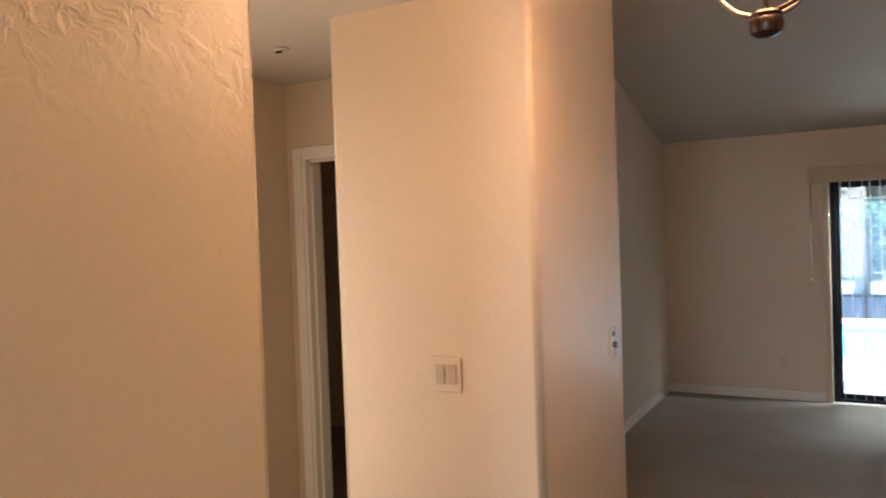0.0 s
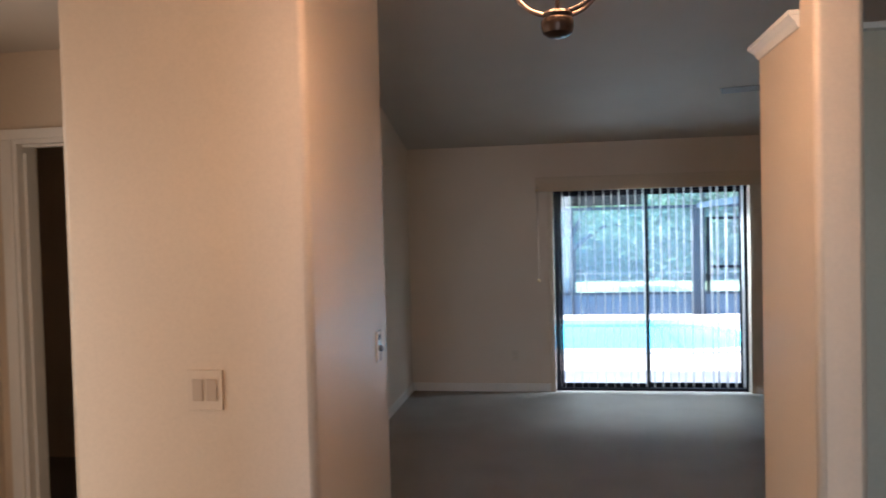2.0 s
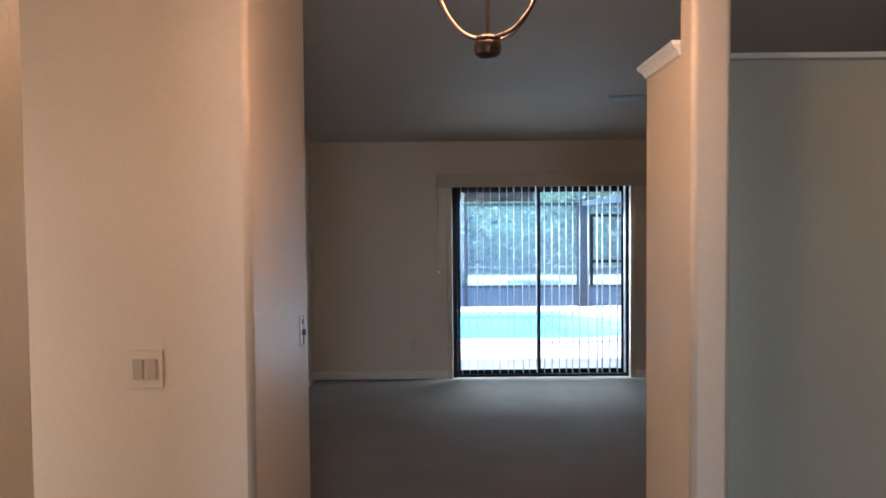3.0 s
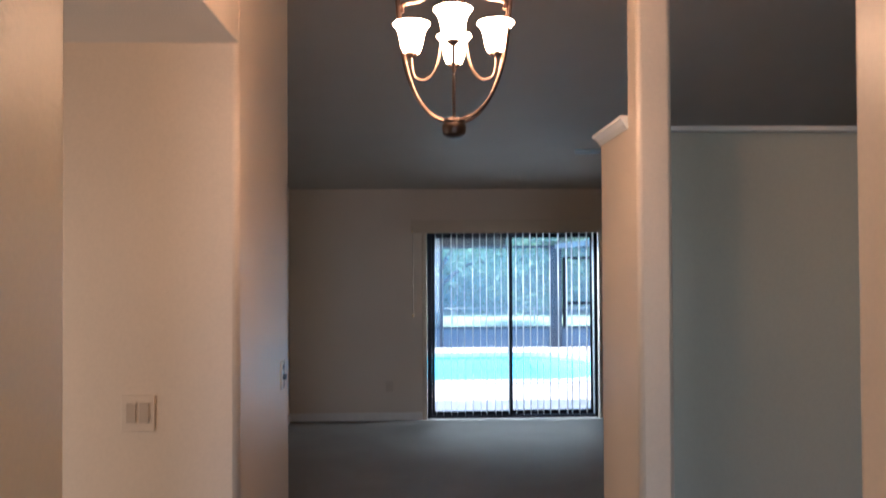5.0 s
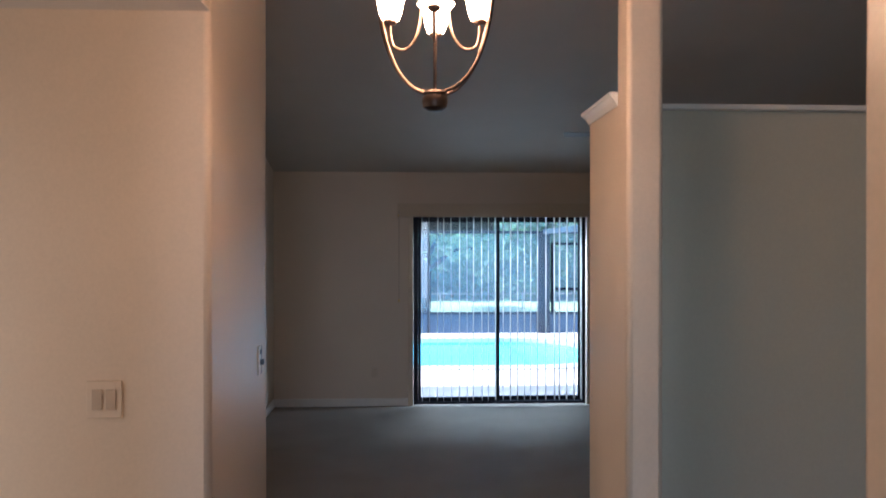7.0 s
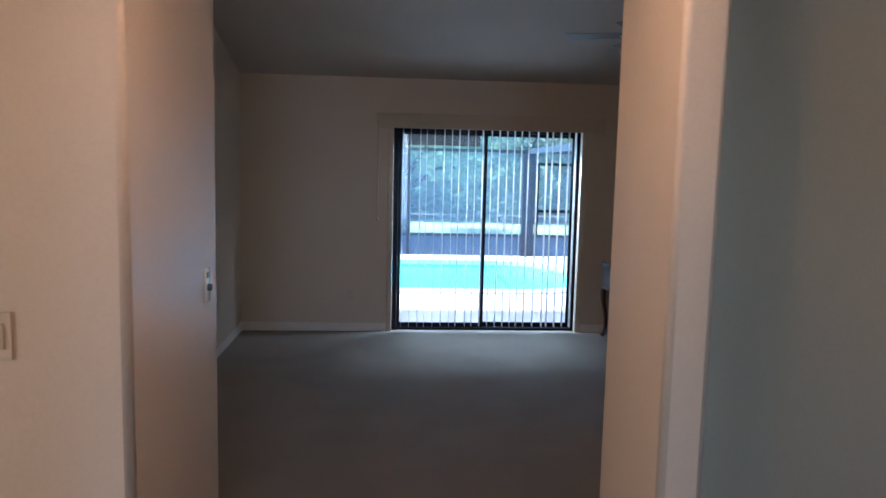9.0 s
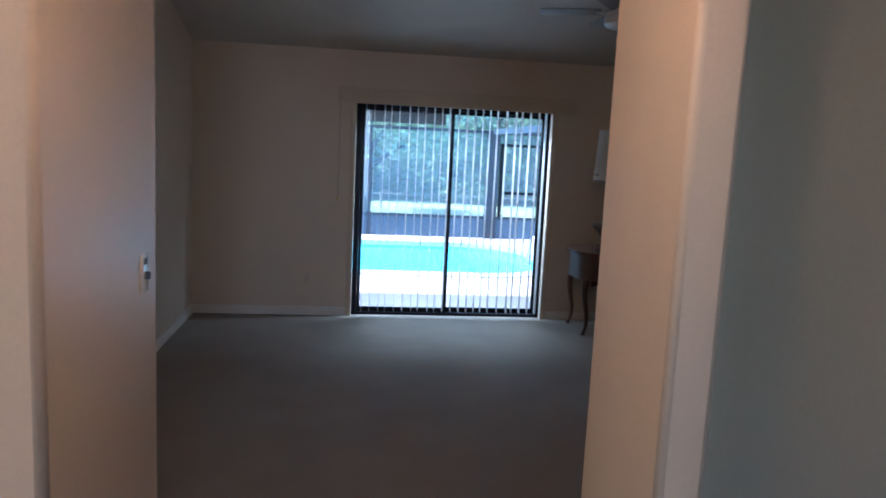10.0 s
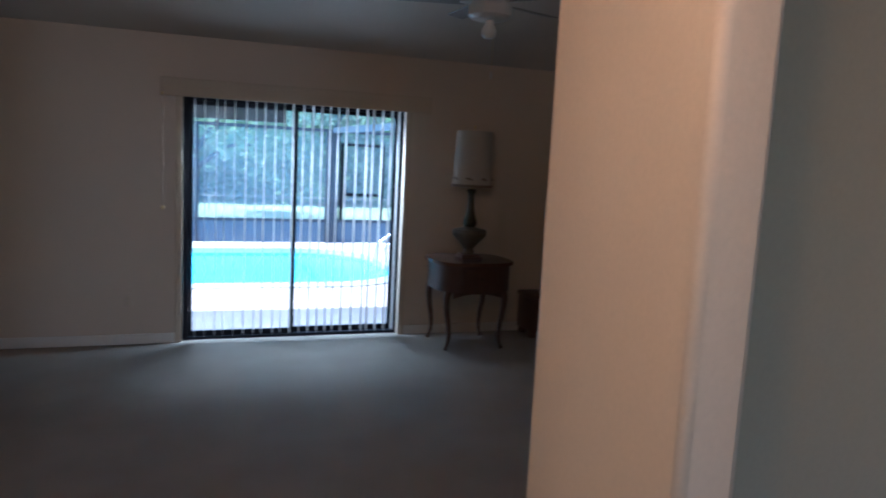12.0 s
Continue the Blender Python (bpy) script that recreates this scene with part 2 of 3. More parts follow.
def lathe(profile, segments=32, at=(0, 0, 0), bm=None, a0=0.0, a1=2 * math.pi):
    """Turns (radius, height) points round the z axis."""
    bm = bm or bmesh.new()
    full = abs(a1 - a0 - 2 * math.pi) < 1e-6
    n = segments if full else segments + 1
    rings = []
    for r, z in profile:
        rings.append([bm.verts.new((at[0] + max(r, 1e-5) * math.cos(a0 + (a1 - a0) * i / segments), at[1] + max(r, 1e-5) * math.sin(a0 + (a1 - a0) * i / segments), at[2] + z)) for i in range(n)])
    for a, b in zip(rings, rings[1:]):
        for i in range(n if full else n - 1):
            j = (i + 1) % n
            bm.faces.new((a[i], a[j], b[j], b[i]))
    bmesh.ops.remove_doubles(bm, verts=bm.verts[:], dist=2e-5)
    return bm


def tube(points, radius, sides=10, bm=None, cap=True):
    """A round bar along points; radius is one number or one a point."""
    bm = bm or bmesh.new()
    pts = [Vector(p) for p in points]
    rad = radius if isinstance(radius, (list, tuple)) else [radius] * len(pts)
    up = Vector((0, 0, 1))
    rings = []
    prev = None
    for i, p in enumerate(pts):
        d = (pts[min(i + 1, len(pts) - 1)] - pts[max(i - 1, 0)]).normalized()
        if prev is None:
            ref = up if abs(d.dot(up)) < 0.95 else Vector((1, 0, 0))
            u = d.cross(ref).normalized()
        else:
            u = (prev - d * prev.dot(d)).normalized()
        prev = u
        w = d.cross(u)
        rings.append([bm.verts.new(p + (u * math.cos(2 * math.pi * k / sides) + w * math.sin(2 * math.pi * k / sides)) * rad[i]) for k in range(sides)])
    for a, b in zip(rings, rings[1:]):
        for k in range(sides):
            bm.faces.new((a[k], a[(k + 1) % sides], b[(k + 1) % sides], b[k]))
    if cap:
        bm.faces.new(rings[0][::-1])
        bm.faces.new(rings[-1])
    return bm


def spline(points, n=8):
    """Catmull-Rom points through the given ones."""
    p = [Vector(q) for q in points]
    p = [p[0] * 2 - p[1]] + p + [p[-1] * 2 - p[-2]]
    out = []
    for i in range(1, len(p) - 2):
        for k in range(n):
            t = k / n
            a, b, c, d = p[i - 1:i + 3]
            out.append(0.5 * (2 * b + (c - a) * t + (2 * a - 5 * b + 4 * c - d) * t * t + (3 * b - a - 3 * c + d) * t ** 3))
    out.append(p[-2])
    return out


def structure(name, bm, material, label, category="", smooth=False):
    ob = finish(name, bm, material, smooth)
    return tagged(ob, label, category or name.split("_")[0], kind="structure")


def bullnose(ob):
    """Smooth shading on the rounded corner strips only; the flat faces stay flat."""
    for p in ob.data.polygons:
        p.use_smooth = max(abs(c) for c in p.normal) < 0.999
    return ob


# ---- structure ----
LX, BACK, LIVX, EAVE, SLOPE, RIDGE_Y = -0.72, 8.0, -1.5, 2.5, 0.24, 0.9
FRONT, RIGHT = -4.0, 4.6
HALLTOP = 2.5


def roof_z(y):
    return EAVE + SLOPE * (BACK - y) if y > RIDGE_Y else EAVE + SLOPE * (BACK - RIDGE_Y) - 0.3 * (RIDGE_Y - y)


TOP = 4.35
structure("floor", boxes((-4.2, RIGHT + 0.15, FRONT - 0.15, BACK + 0.055, -0.12, 0.0)), CARPET, "beige cut-pile carpet running wall to wall", "carpet")

bm = boxes((LIVX - 0.12, -0.02, BACK, BACK + 0.16, 0, 2.62), (1.85, RIGHT + 0.15, BACK, BACK + 0.16, 0, 2.62), (-0.02, 1.85, BACK, BACK + 0.16, 2.06, 2.62))
structure("wall_north", bm, WALL, "beige textured wall around the sliding glass door", "wall")
structure("wall_living_left", boxes((LIVX - 0.12, LIVX, 3.604, BACK, 0, TOP)), WALL, "beige textured side wall of the living room", "wall")
bullnose(structure("wall_hall_block", boxes((-1.53, LX, 2.627, 3.604, 0, TOP), bevel=0.024, only="z"), WALL, "beige textured wall block between hallway and living room", "wall"))
structure("wall_hall_header", boxes((LX - 0.12, LX, 1.367, 2.627, HALLTOP + 0.006, TOP)), WALL, "beige textured wall above the hallway opening", "wall")
bullnose(structure("wall_entry_left", boxes((LX - 0.12, LX, FRONT, 1.367, 0, TOP), bevel=0.020, only="z"), WALLK, "beige skip-trowel textured entry wall", "wall"))
structure("ceiling_hall", boxes((-2.6, LX - 0.12, 1.25, 3.6, HALLTOP, HALLTOP + 0.1), (LX - 0.12, LX - 0.001, 1.369, 2.625, HALLTOP, HALLTOP + 0.0055)), CEIL, "white textured flat hallway ceiling", "ceiling")
structure("wall_hall_near", boxes((-2.6, LX - 0.12, 1.247, 1.367, 0, HALLTOP)), WALL, "beige wall along the hallway", "wall")
structure("wall_hall_end", boxes((-2.6, -2.47, 1.367, 1.5, 0, HALLTOP), (-2.6, -2.47, 2.3, 3.58, 0, HALLTOP), (-2.6, -2.47, 1.5, 2.3, 2.05, HALLTOP)), WALL, "beige wall closing the hallway", "wall")
HD = 3.46
structure("wall_hall_door", boxes((-2.47, -2.365, HD, HD + 0.12, 0, HALLTOP), (-2.365, -1.53, HD, HD + 0.12, 2.115, HALLTOP), (-1.58, -1.53, HD, HD + 0.12, 0, 2.115)), WALL, "beige wall around the hallway door opening", "wall")
bm = boxes((-4.2, -1.62, 5.6, 5.72, 0, 2.5), (-4.2, -4.08, HD + 0.12, 5.6, 0, 2.5), (-4.08, -2.6, HD, HD + 0.12, 0, 2.5))
structure("wall_back_room", bm, WALL, "beige walls of the dark room off the hallway", "wall")
# Unseen box added past the hallway's end to block the sun.
structure("wall_side_room", boxes((-4.2, -4.08, 0.9, HD, 0, 2.5), (-4.08, -2.6, 0.9, 1.02, 0, 2.5)), WALL, "unseen beige walls added to keep the sun out of the hallway", "wall")
structure("ceiling_side_room", boxes((-4.2, -2.6, 0.9, HD + 0.12, 2.5, 2.6)), CEIL, "unseen white ceiling added to keep the sun out of the hallway", "ceiling")
structure("ceiling_back_room", boxes((-4.2, -1.62, HD + 0.12, 5.72, 2.5, 2.6)), CEIL, "white ceiling of the dark back room", "ceiling")

bm = bmesh.new()
pts = [(y, roof_z(y)) for y in (BACK + 0.16, RIDGE_Y, FRONT - 0.15)]
x0, x1 = LIVX - 0.12, RIGHT + 0.15
lo = [[bm.verts.new((x, y, z)) for y, z in pts] for x in (x0, x1)]
hi = [[bm.verts.new((x, y, z + 0.12)) for y, z in pts] for x in (x0, x1)]
for i in range(2):
    bm.faces.new((lo[0][i], lo[0][i + 1], lo[1][i + 1], lo[1][i]))
    bm.faces.new((hi[0][i], hi[1][i], hi[1][i + 1], hi[0][i + 1]))
    for s in (0, 1):
        bm.faces.new((lo[s][i], hi[s][i], hi[s][i + 1], lo[s][i + 1]))
for i in (0, 2):
    bm.faces.new((lo[0][i], lo[1][i], hi[1][i], hi[0][i]))
structure("ceiling", bm, CEIL, "grey-white textured vaulted ceiling over living room and entry", "ceiling")

# Entry side of the dining room: two square posts with low walls between post and room
CX0, CX1, CY = 0.687, 0.813, 2.573


def post_wall(name, x0, x1, y0, yp, y1, label, low_after=True):
    """A wall with a square post at one end that rises to the vault; outer corners are rounded."""
    bm = bmesh.new()
    side = [(y0, TOP), (yp, TOP), (yp, 2.205), (y1, 2.205), (y1, 0), (y0, 0)] if low_after else [(y0, 2.205), (yp, 2.205), (yp, TOP), (y1, TOP), (y1, 0), (y0, 0)]
    f = bm.faces.new([bm.verts.new((x0, y, z)) for y, z in side])
    r = bmesh.ops.extrude_face_region(bm, geom=[f])
    for v in r["geom"]:
        if isinstance(v, bmesh.types.BMVert):
            v.co.x = x1
    edges = [e for e in bm.edges if abs(e.verts[0].co.z - e.verts[1].co.z) > 0.1]
    bmesh.ops.bevel(bm, geom=edges, offset=0.020, segments=6, profile=0.5, affect="EDGES")
    return bullnose(structure(name, bm, WALL, label, "wall"))


post_wall("wall_partition_far", CX0, CX1, CY, CY + 0.114, 3.112, "beige partition wall with a full-height post at its end")
structure("wall_dining", boxes((CX1, RIGHT, 2.84, 2.954, 0, 2.2175)), WALLG, "grey-green dining room wall stopping below the vault", "wall")
post_wall("wall_partition_near", 0.672, 0.786, FRONT, 1.14, 1.254, "beige partition wall and post between entry and dining room", False)


def cap(x0, x1, y0, y1, name, out=0.030):
    """Wall cap: a thin flat board over a sloped crown moulding; the end at y0 butts against the post."""
    bm = boxes((x0 - out, x1 + out, y0, y1 + out, 2.240, 2.255), bevel=0.003)
    rings = []
    for z, o in ((2.2055, 0.004), (2.211, 0.006), (2.224, 0.012), (2.2395, out - 0.004)):
        rings.append([bm.verts.new(p) for p in ((x0 - o, y0, z), (x1 + o, y0, z), (x1 + o, y1 + o, z), (x0 - o, y1 + o, z))])
    for a, b in zip(rings, rings[1:]):
        for k in range(4):
            bm.faces.new((a[k], a[(k + 1) % 4], b[(k + 1) % 4], b[k]))
    bm.faces.new(rings[0][::-1])
    bm.faces.new(rings[-1])
    return structure(name, bm, WHITE, "white painted wood cap moulding on the partition wall", "moulding")


cap(CX0, CX1, CY + 0.115, 3.098, "trim_cap_far")
cap(0.672, 0.786, FRONT, 1.139 - 0.032, "trim_cap_near")
bm = boxes((CX1 + 0.032, RIGHT, 2.808, 2.986, 2.218, 2.238), bevel=0.003)
structure("trim_cap_dining", bm, WHITE, "white painted cap along the top of the dining wall", "moulding")

structure("wall_east", boxes((RIGHT, RIGHT + 0.15, FRONT, BACK, 0, TOP)), WALL, "beige side wall of living and dining room", "wall")
bm = boxes((LX - 0.12, -0.45, FRONT - 0.15, FRONT, 0, TOP), (0.42, 1.75, FRONT - 0.15, FRONT, 0, TOP), (3.45, RIGHT, FRONT - 0.15, FRONT, 0, TOP),
           (-0.45, 0.42, FRONT - 0.15, FRONT, 3.05, TOP), (1.75, 3.45, FRONT - 0.15, FRONT, 2.1, TOP), (1.75, 3.45, FRONT - 0.15, FRONT, 0, 0.8), (-0.45, 0.42, FRONT - 0.15, FRONT, 0, 0.02))
structure("wall_south", bm, WALL, "beige front wall with entry and dining window openings", "wall")
structure("wall_gable_living", boxes((LIVX - 0.12, LX - 0.12, FRONT - 0.15, 3.604, HALLTOP + 0.1, HALLTOP + 0.2)), WALL, "closing slab over the hallway", "wall")

# Baseboards
BB = 0.085
bm = boxes((LIVX + 0.014, -0.075, BACK - 0.014, BACK, 0, BB), (1.905, RIGHT, BACK - 0.014, BACK, 0, BB), (LIVX, LIVX + 0.014, 3.62, BACK, 0, BB), bevel=0.003)
structure("baseboard", bm, BASEW, "white painted baseboard around the living room", "baseboard")

# Hallway door frame
bm = boxes((-2.42, -2.365, HD - 0.018, HD, 0, 2.1145), (-1.58, -1.532, HD - 0.018, HD, 0, 2.1145), (-2.42, -1.532, HD - 0.018, HD, 2.115, 2.16), bevel=0.003)
door1 = structure("door_1", bm, WHITE, "white painted casing around the open hallway doorway", "door frame")
part("jamb", boxes((-2.365, -2.347, HD - 0.004, HD + 0.125, 0, 2.097), (-1.598, -1.58, HD - 0.004, HD + 0.125, 0, 2.097), (-2.365, -1.58, HD - 0.004, HD + 0.125, 2.097, 2.115)), WHITE, door1, smooth=False)
part("door_stop", boxes((-2.347, -2.335, HD + 0.04, HD + 0.075, 0, 2.06), (-2.347, -1.598, HD + 0.04, HD + 0.075, 2.085, 2.097)), WHITE, door1, smooth=False)


# ---- sliding door ----
def sliding_door():
    d = empty("window_1", pose(0.0, BACK + 0.05, 0))
    tagged(d, "dark bronze framed sliding glass door to the pool", "sliding door", kind="structure")
    part("frame", boxes((-0.018, 0.032, 0, 0.10, 0, 2.058), (1.812, 1.848, 0, 0.10, 0, 2.058), (0.032, 1.812, 0, 0.10, 2.0, 2.058), (0.032, 1.812, 0, 0.10, 0.002, 0.03), bevel=0.003), BRONZE, d, smooth=False)
    for x0, x1, y0 in ((0.033, 0.915, 0.015), (0.885, 1.811, 0.055)):
        s = part("sash", boxes((x0, x0 + 0.03, y0, y0 + 0.032, 0.031, 1.999), (x1 - 0.027, x1, y0, y0 + 0.032, 0.031, 1.999), (x0 + 0.03, x1 - 0.027, y0, y0 + 0.032, 0.031, 0.075), (x0 + 0.03, x1 - 0.027, y0, y0 + 0.032, 1.968, 1.999), bevel=0.002), BRONZE, d, smooth=False)
        g = part("pane", boxes((x0 + 0.027, x1 - 0.024, y0 + 0.013, y0 + 0.018, 0.07, 1.972)), GLASS, s, smooth=False)
        g.visible_shadow = False
    return d


sliding_door()
bm = boxes((-0.073, -0.021, BACK - 0.016, BACK + 0.05, 0, 2.03), (1.851, 1.903, BACK - 0.016, BACK + 0.05, 0, 2.03), bevel=0.003)
structure("trim_door_sides", bm, VALANCE, "off-white trim strips beside the sliding door", "trim")


def vertical_blind():
    d = empty("vertical_blind", pose(0.93, BACK - 0.06, 2.1))
    tagged(d, "off-white vertical blind with open vinyl vanes over the sliding door", "blind")
    part("valance", boxes((-1.12, 1.12, -0.062, -0.052, -0.085, 0.05), (-1.12, -1.112, -0.052, 0.06, -0.085, 0.05), (1.112, 1.12, -0.052, 0.06, -0.085, 0.05), (-1.12, 1.12, -0.062, 0.06, 0.0505, 0.058), bevel=0.002), VALANCE, d, "beige box valance", smooth=False)
    part("end_bracket", lathe([(0.001, 0.014), (0.009, 0.010), (0.010, 0.0), (0.006, -0.012), (0.001, -0.014)], 12, (-1.105, -0.072, -0.07)), BRASS, d, "small brass bracket tip")
    part("headrail", boxes((-1.09, 1.09, -0.02, 0.025, -0.035, 0.0)), WHITE, d, smooth=False)
    rng = random.Random(4)
    n = 23
    me = None
    for i in range(n):
        bm = bmesh.new()
        cols = []
        for k in range(7):
            u = (k / 6 - 0.5) * 0.089
            cols.append([bm.verts.new((0.004 * (1 - (2 * k / 6 - 1) ** 2), u, z)) for z in (-2.035, -0.04)])
        for a, b in zip(cols, cols[1:]):
            bm.faces.new((a[0], b[0], b[1], a[1]))
        if me is None:
            bmesh.ops.solidify(bm, geom=bm.faces[:], thickness=0.001)
            v = part("vane", bm, VANE, d)
            me = v.data
        else:
            bm.free()
            v = new("vane", me)
            v.parent = d
        x = -0.855 + 1.71 * i / (n - 1)
        v.matrix_local = pose(x + rng.uniform(-0.012, 0.012), 0.0, 0, 0, rng.uniform(-0.25, 0.25), -1.2 + rng.uniform(-2.5, 2.5))
    part("wand", tube([(-1.10, -0.066, -0.02), (-1.10, -0.066, -0.95)], 0.004, 8), ROCKER, d)
    part("tassel", lathe([(0.001, 0.02), (0.012, 0.012), (0.014, 0.0), (0.010, -0.012), (0.001, -0.018)], 12, (-1.10, -0.066, -0.965)), BRASS, d, "small brass cord weight")
    return d


vertical_blind()


# ---- wall plates ----
def switch_plate():
    d = empty("light_switch", pose(-1.07, 2.6265, 1.195))
    tagged(d, "wall-coloured double rocker light switch plate", "switch")
    part("plate", boxes((-0.058, 0.058, -0.005, 0, -0.062, 0.062), bevel=0.002), IVORY, d, smooth=False)
    for x in (-0.023, 0.023):
        part("rocker", boxes((x - 0.0165, x + 0.0165, -0.0085, -0.0062, -0.034, 0.034), bevel=0.001), ROCKER, d, "slightly darker rocker", smooth=False)
    return d


switch_plate()


def outlet_plate(m, name, label, material, w=0.075, h=0.127, dark=None):
    d = empty(name, m)
    tagged(d, label, "wall plate")
    part("plate", boxes((-w / 2, w / 2, -0.006, 0, -h / 2, h / 2), bevel=0.003), material, d)
    return d


op = outlet_plate(pose(LX, 3.43, 1.2, 0, 0, 90), "dimmer_plate", "white wall plate with a dimmer knob near the corner", PLATE)
part("dimmer_dial", lathe([(0.001, -0.016), (0.012, -0.016), (0.013, -0.014), (0.013, -0.003), (0.015, 0.0)], 20), KICK, op, "blue-grey round dial").matrix_local = pose(0, -0.004, -0.008, -90)
part("slot", boxes((-0.016, 0.016, -0.0085, -0.0062, 0.028, 0.048)), KICK, op)
for p in ((-0.43, BACK, 0.365),):
    op = outlet_plate(pose(*p), "wall_outlet", "beige duplex outlet low on the wall", IVORY, 0.07, 0.114)
    for z in (-0.02, 0.02):
        part("receptacle", boxes((-0.016, 0.016, -0.008, -0.0062, z - 0.013, z + 0.013), bevel=0.001), VALANCE, op)


# ---- chandelier ----
def chandelier():
    cx, cy = 0.022, 2.13
    d = empty("chandelier", pose(cx, cy, 2.08, 0, 0, 0))
    tagged(d, "copper-bronze chandelier with four lit frosted bell shades", "chandelier")
    top = (roof_z(cy) - 2.08) / 1.02
    part("canopy", lathe([(0.001, top - 0.045), (0.03, top - 0.042), (0.06, top - 0.01), (0.065, top + 0.02)], 24), DARKMETAL, d)
    part("stem", tube([(0, 0, 0.62), (0, 0, top - 0.03)], 0.006, 10), DARKMETAL, d)
    part("stem_collar", lathe([(0.006, 0.60), (0.010, 0.605), (0.010, 0.65), (0.013, 0.655), (0.013, 0.665), (0.006, 0.67)], 16), DARKMETAL, d)
    part("top_disc", lathe([(0.001, 0.548), (0.036, 0.548), (0.040, 0.552), (0.040, 0.558), (0.034, 0.562), (0.012, 0.568), (0.008, 0.60), (0.001, 0.60)], 28), COPPER, d)
    for k in range(6):
        a = k * math.pi / 3 + 0.3
        part("core_rod", tube([(0.030 * math.cos(a), 0.030 * math.sin(a), 0.55), (0.030 * math.cos(a), 0.030 * math.sin(a), 0.30)], 0.0035, 8), COPPER, d)
    part("core_ring", lathe([(0.034, 0.296), (0.037, 0.30), (0.034, 0.305), (0.026, 0.305), (0.026, 0.296), (0.034, 0.296)], 24), COPPER, d)
    part("centre_rod", tube([(0, 0, 0.30), (0, 0, 0.05)], 0.005, 10), DARKMETAL, d)
    part("finial", lathe([(0.001, -0.002), (0.020, 0.0), (0.032, 0.008), (0.035, 0.02), (0.035, 0.034), (0.030, 0.040), (0.034, 0.046), (0.030, 0.052), (0.001, 0.054)], 28), DARKMETAL, d)
    # two bowed hoops that carry the cage
    for a in (-0.12, math.pi - 0.12):
        c, s = math.cos(a), math.sin(a)
        for off in (-0.008, 0.010):
            path = spline([(0.170, 0, 0.505), (0.168, 0, 0.42), (0.160, 0, 0.32), (0.145, 0, 0.215), (0.113, 0, 0.125), (0.066, 0, 0.068), (0.015, 0, 0.047)], 6)
            if off > 0:
                path = [Vector((p.x * 0.95, 0, p.z - 0.006)) for p in path]
            part("hoop", tube([(p.x * c - off * s, p.x * s + off * c, p.z) for p in path], 0.0052, 10), COPPER if off > 0 else DARKMETAL, d)
        part("ball", lathe([(0.001, -0.012), (0.009, -0.008), (0.012, 0), (0.009, 0.008), (0.001, 0.012)], 16, (0.176 * c, 0.176 * s, 0.492)), DARKMETAL, d)
        up = spline([(0.030, 0, 0.50), (0.060, 0, 0.478), (0.105, 0, 0.468), (0.140, 0, 0.478), (0.170, 0, 0.485)], 6)
        part("upper_scroll", tube([(p.x * c, p.x * s, p.z) for p in up], 0.005, 10), COPPER, d)
        lowp = spline([(0.034, 0, 0.455), (0.055, 0, 0.425), (0.095, 0, 0.395), (0.145, 0, 0.385), (0.148, 0, 0.36)], 6)
        part("lower_scroll", tube([(p.x * c, p.x * s, p.z) for p in lowp], 0.005, 10), COPPER, d)
        part("knuckle", lathe([(0.001, -0.008), (0.008, -0.006), (0.009, 0), (0.008, 0.006), (0.001, 0.008)], 12, (0.146 * c, 0.146 * s, 0.386)), COPPER, d)
    for k in range(4):
        a = k * math.pi / 2 - 0.055
        c, s = math.cos(a), math.sin(a)
        q = lambda r, z: (r * c, r * s, z)
        arm = spline([q(0.030, 0.36), q(0.036, 0.27), q(0.050, 0.20), q(0.080, 0.165), q(0.112, 0.172), q(0.122, 0.205), q(0.122, 0.235)], 7)
        part("arm", tube(arm, 0.0042, 10), COPPER, d)
        part("candle_cup", lathe([(0.001, 0.228), (0.010, 0.228), (0.018, 0.236), (0.019, 0.252), (0.012, 0.262), (0.001, 0.262)], 18, q(0.122, 0)), COPPER, d)
        prof = [(0.014, 0.240), (0.024, 0.245), (0.031, 0.262), (0.035, 0.285), (0.040, 0.306), (0.050, 0.321), (0.054, 0.324)]
        inner = [(r - 0.003, z) for r, z in prof[::-1]]
        part("shade", lathe(prof + inner, 28, q(0.122, 0)), LAMPGLASS, d, "glowing frosted bell shade")
    d.scale = (1.0, 1.0, 1.02)
    return d


chandelier()


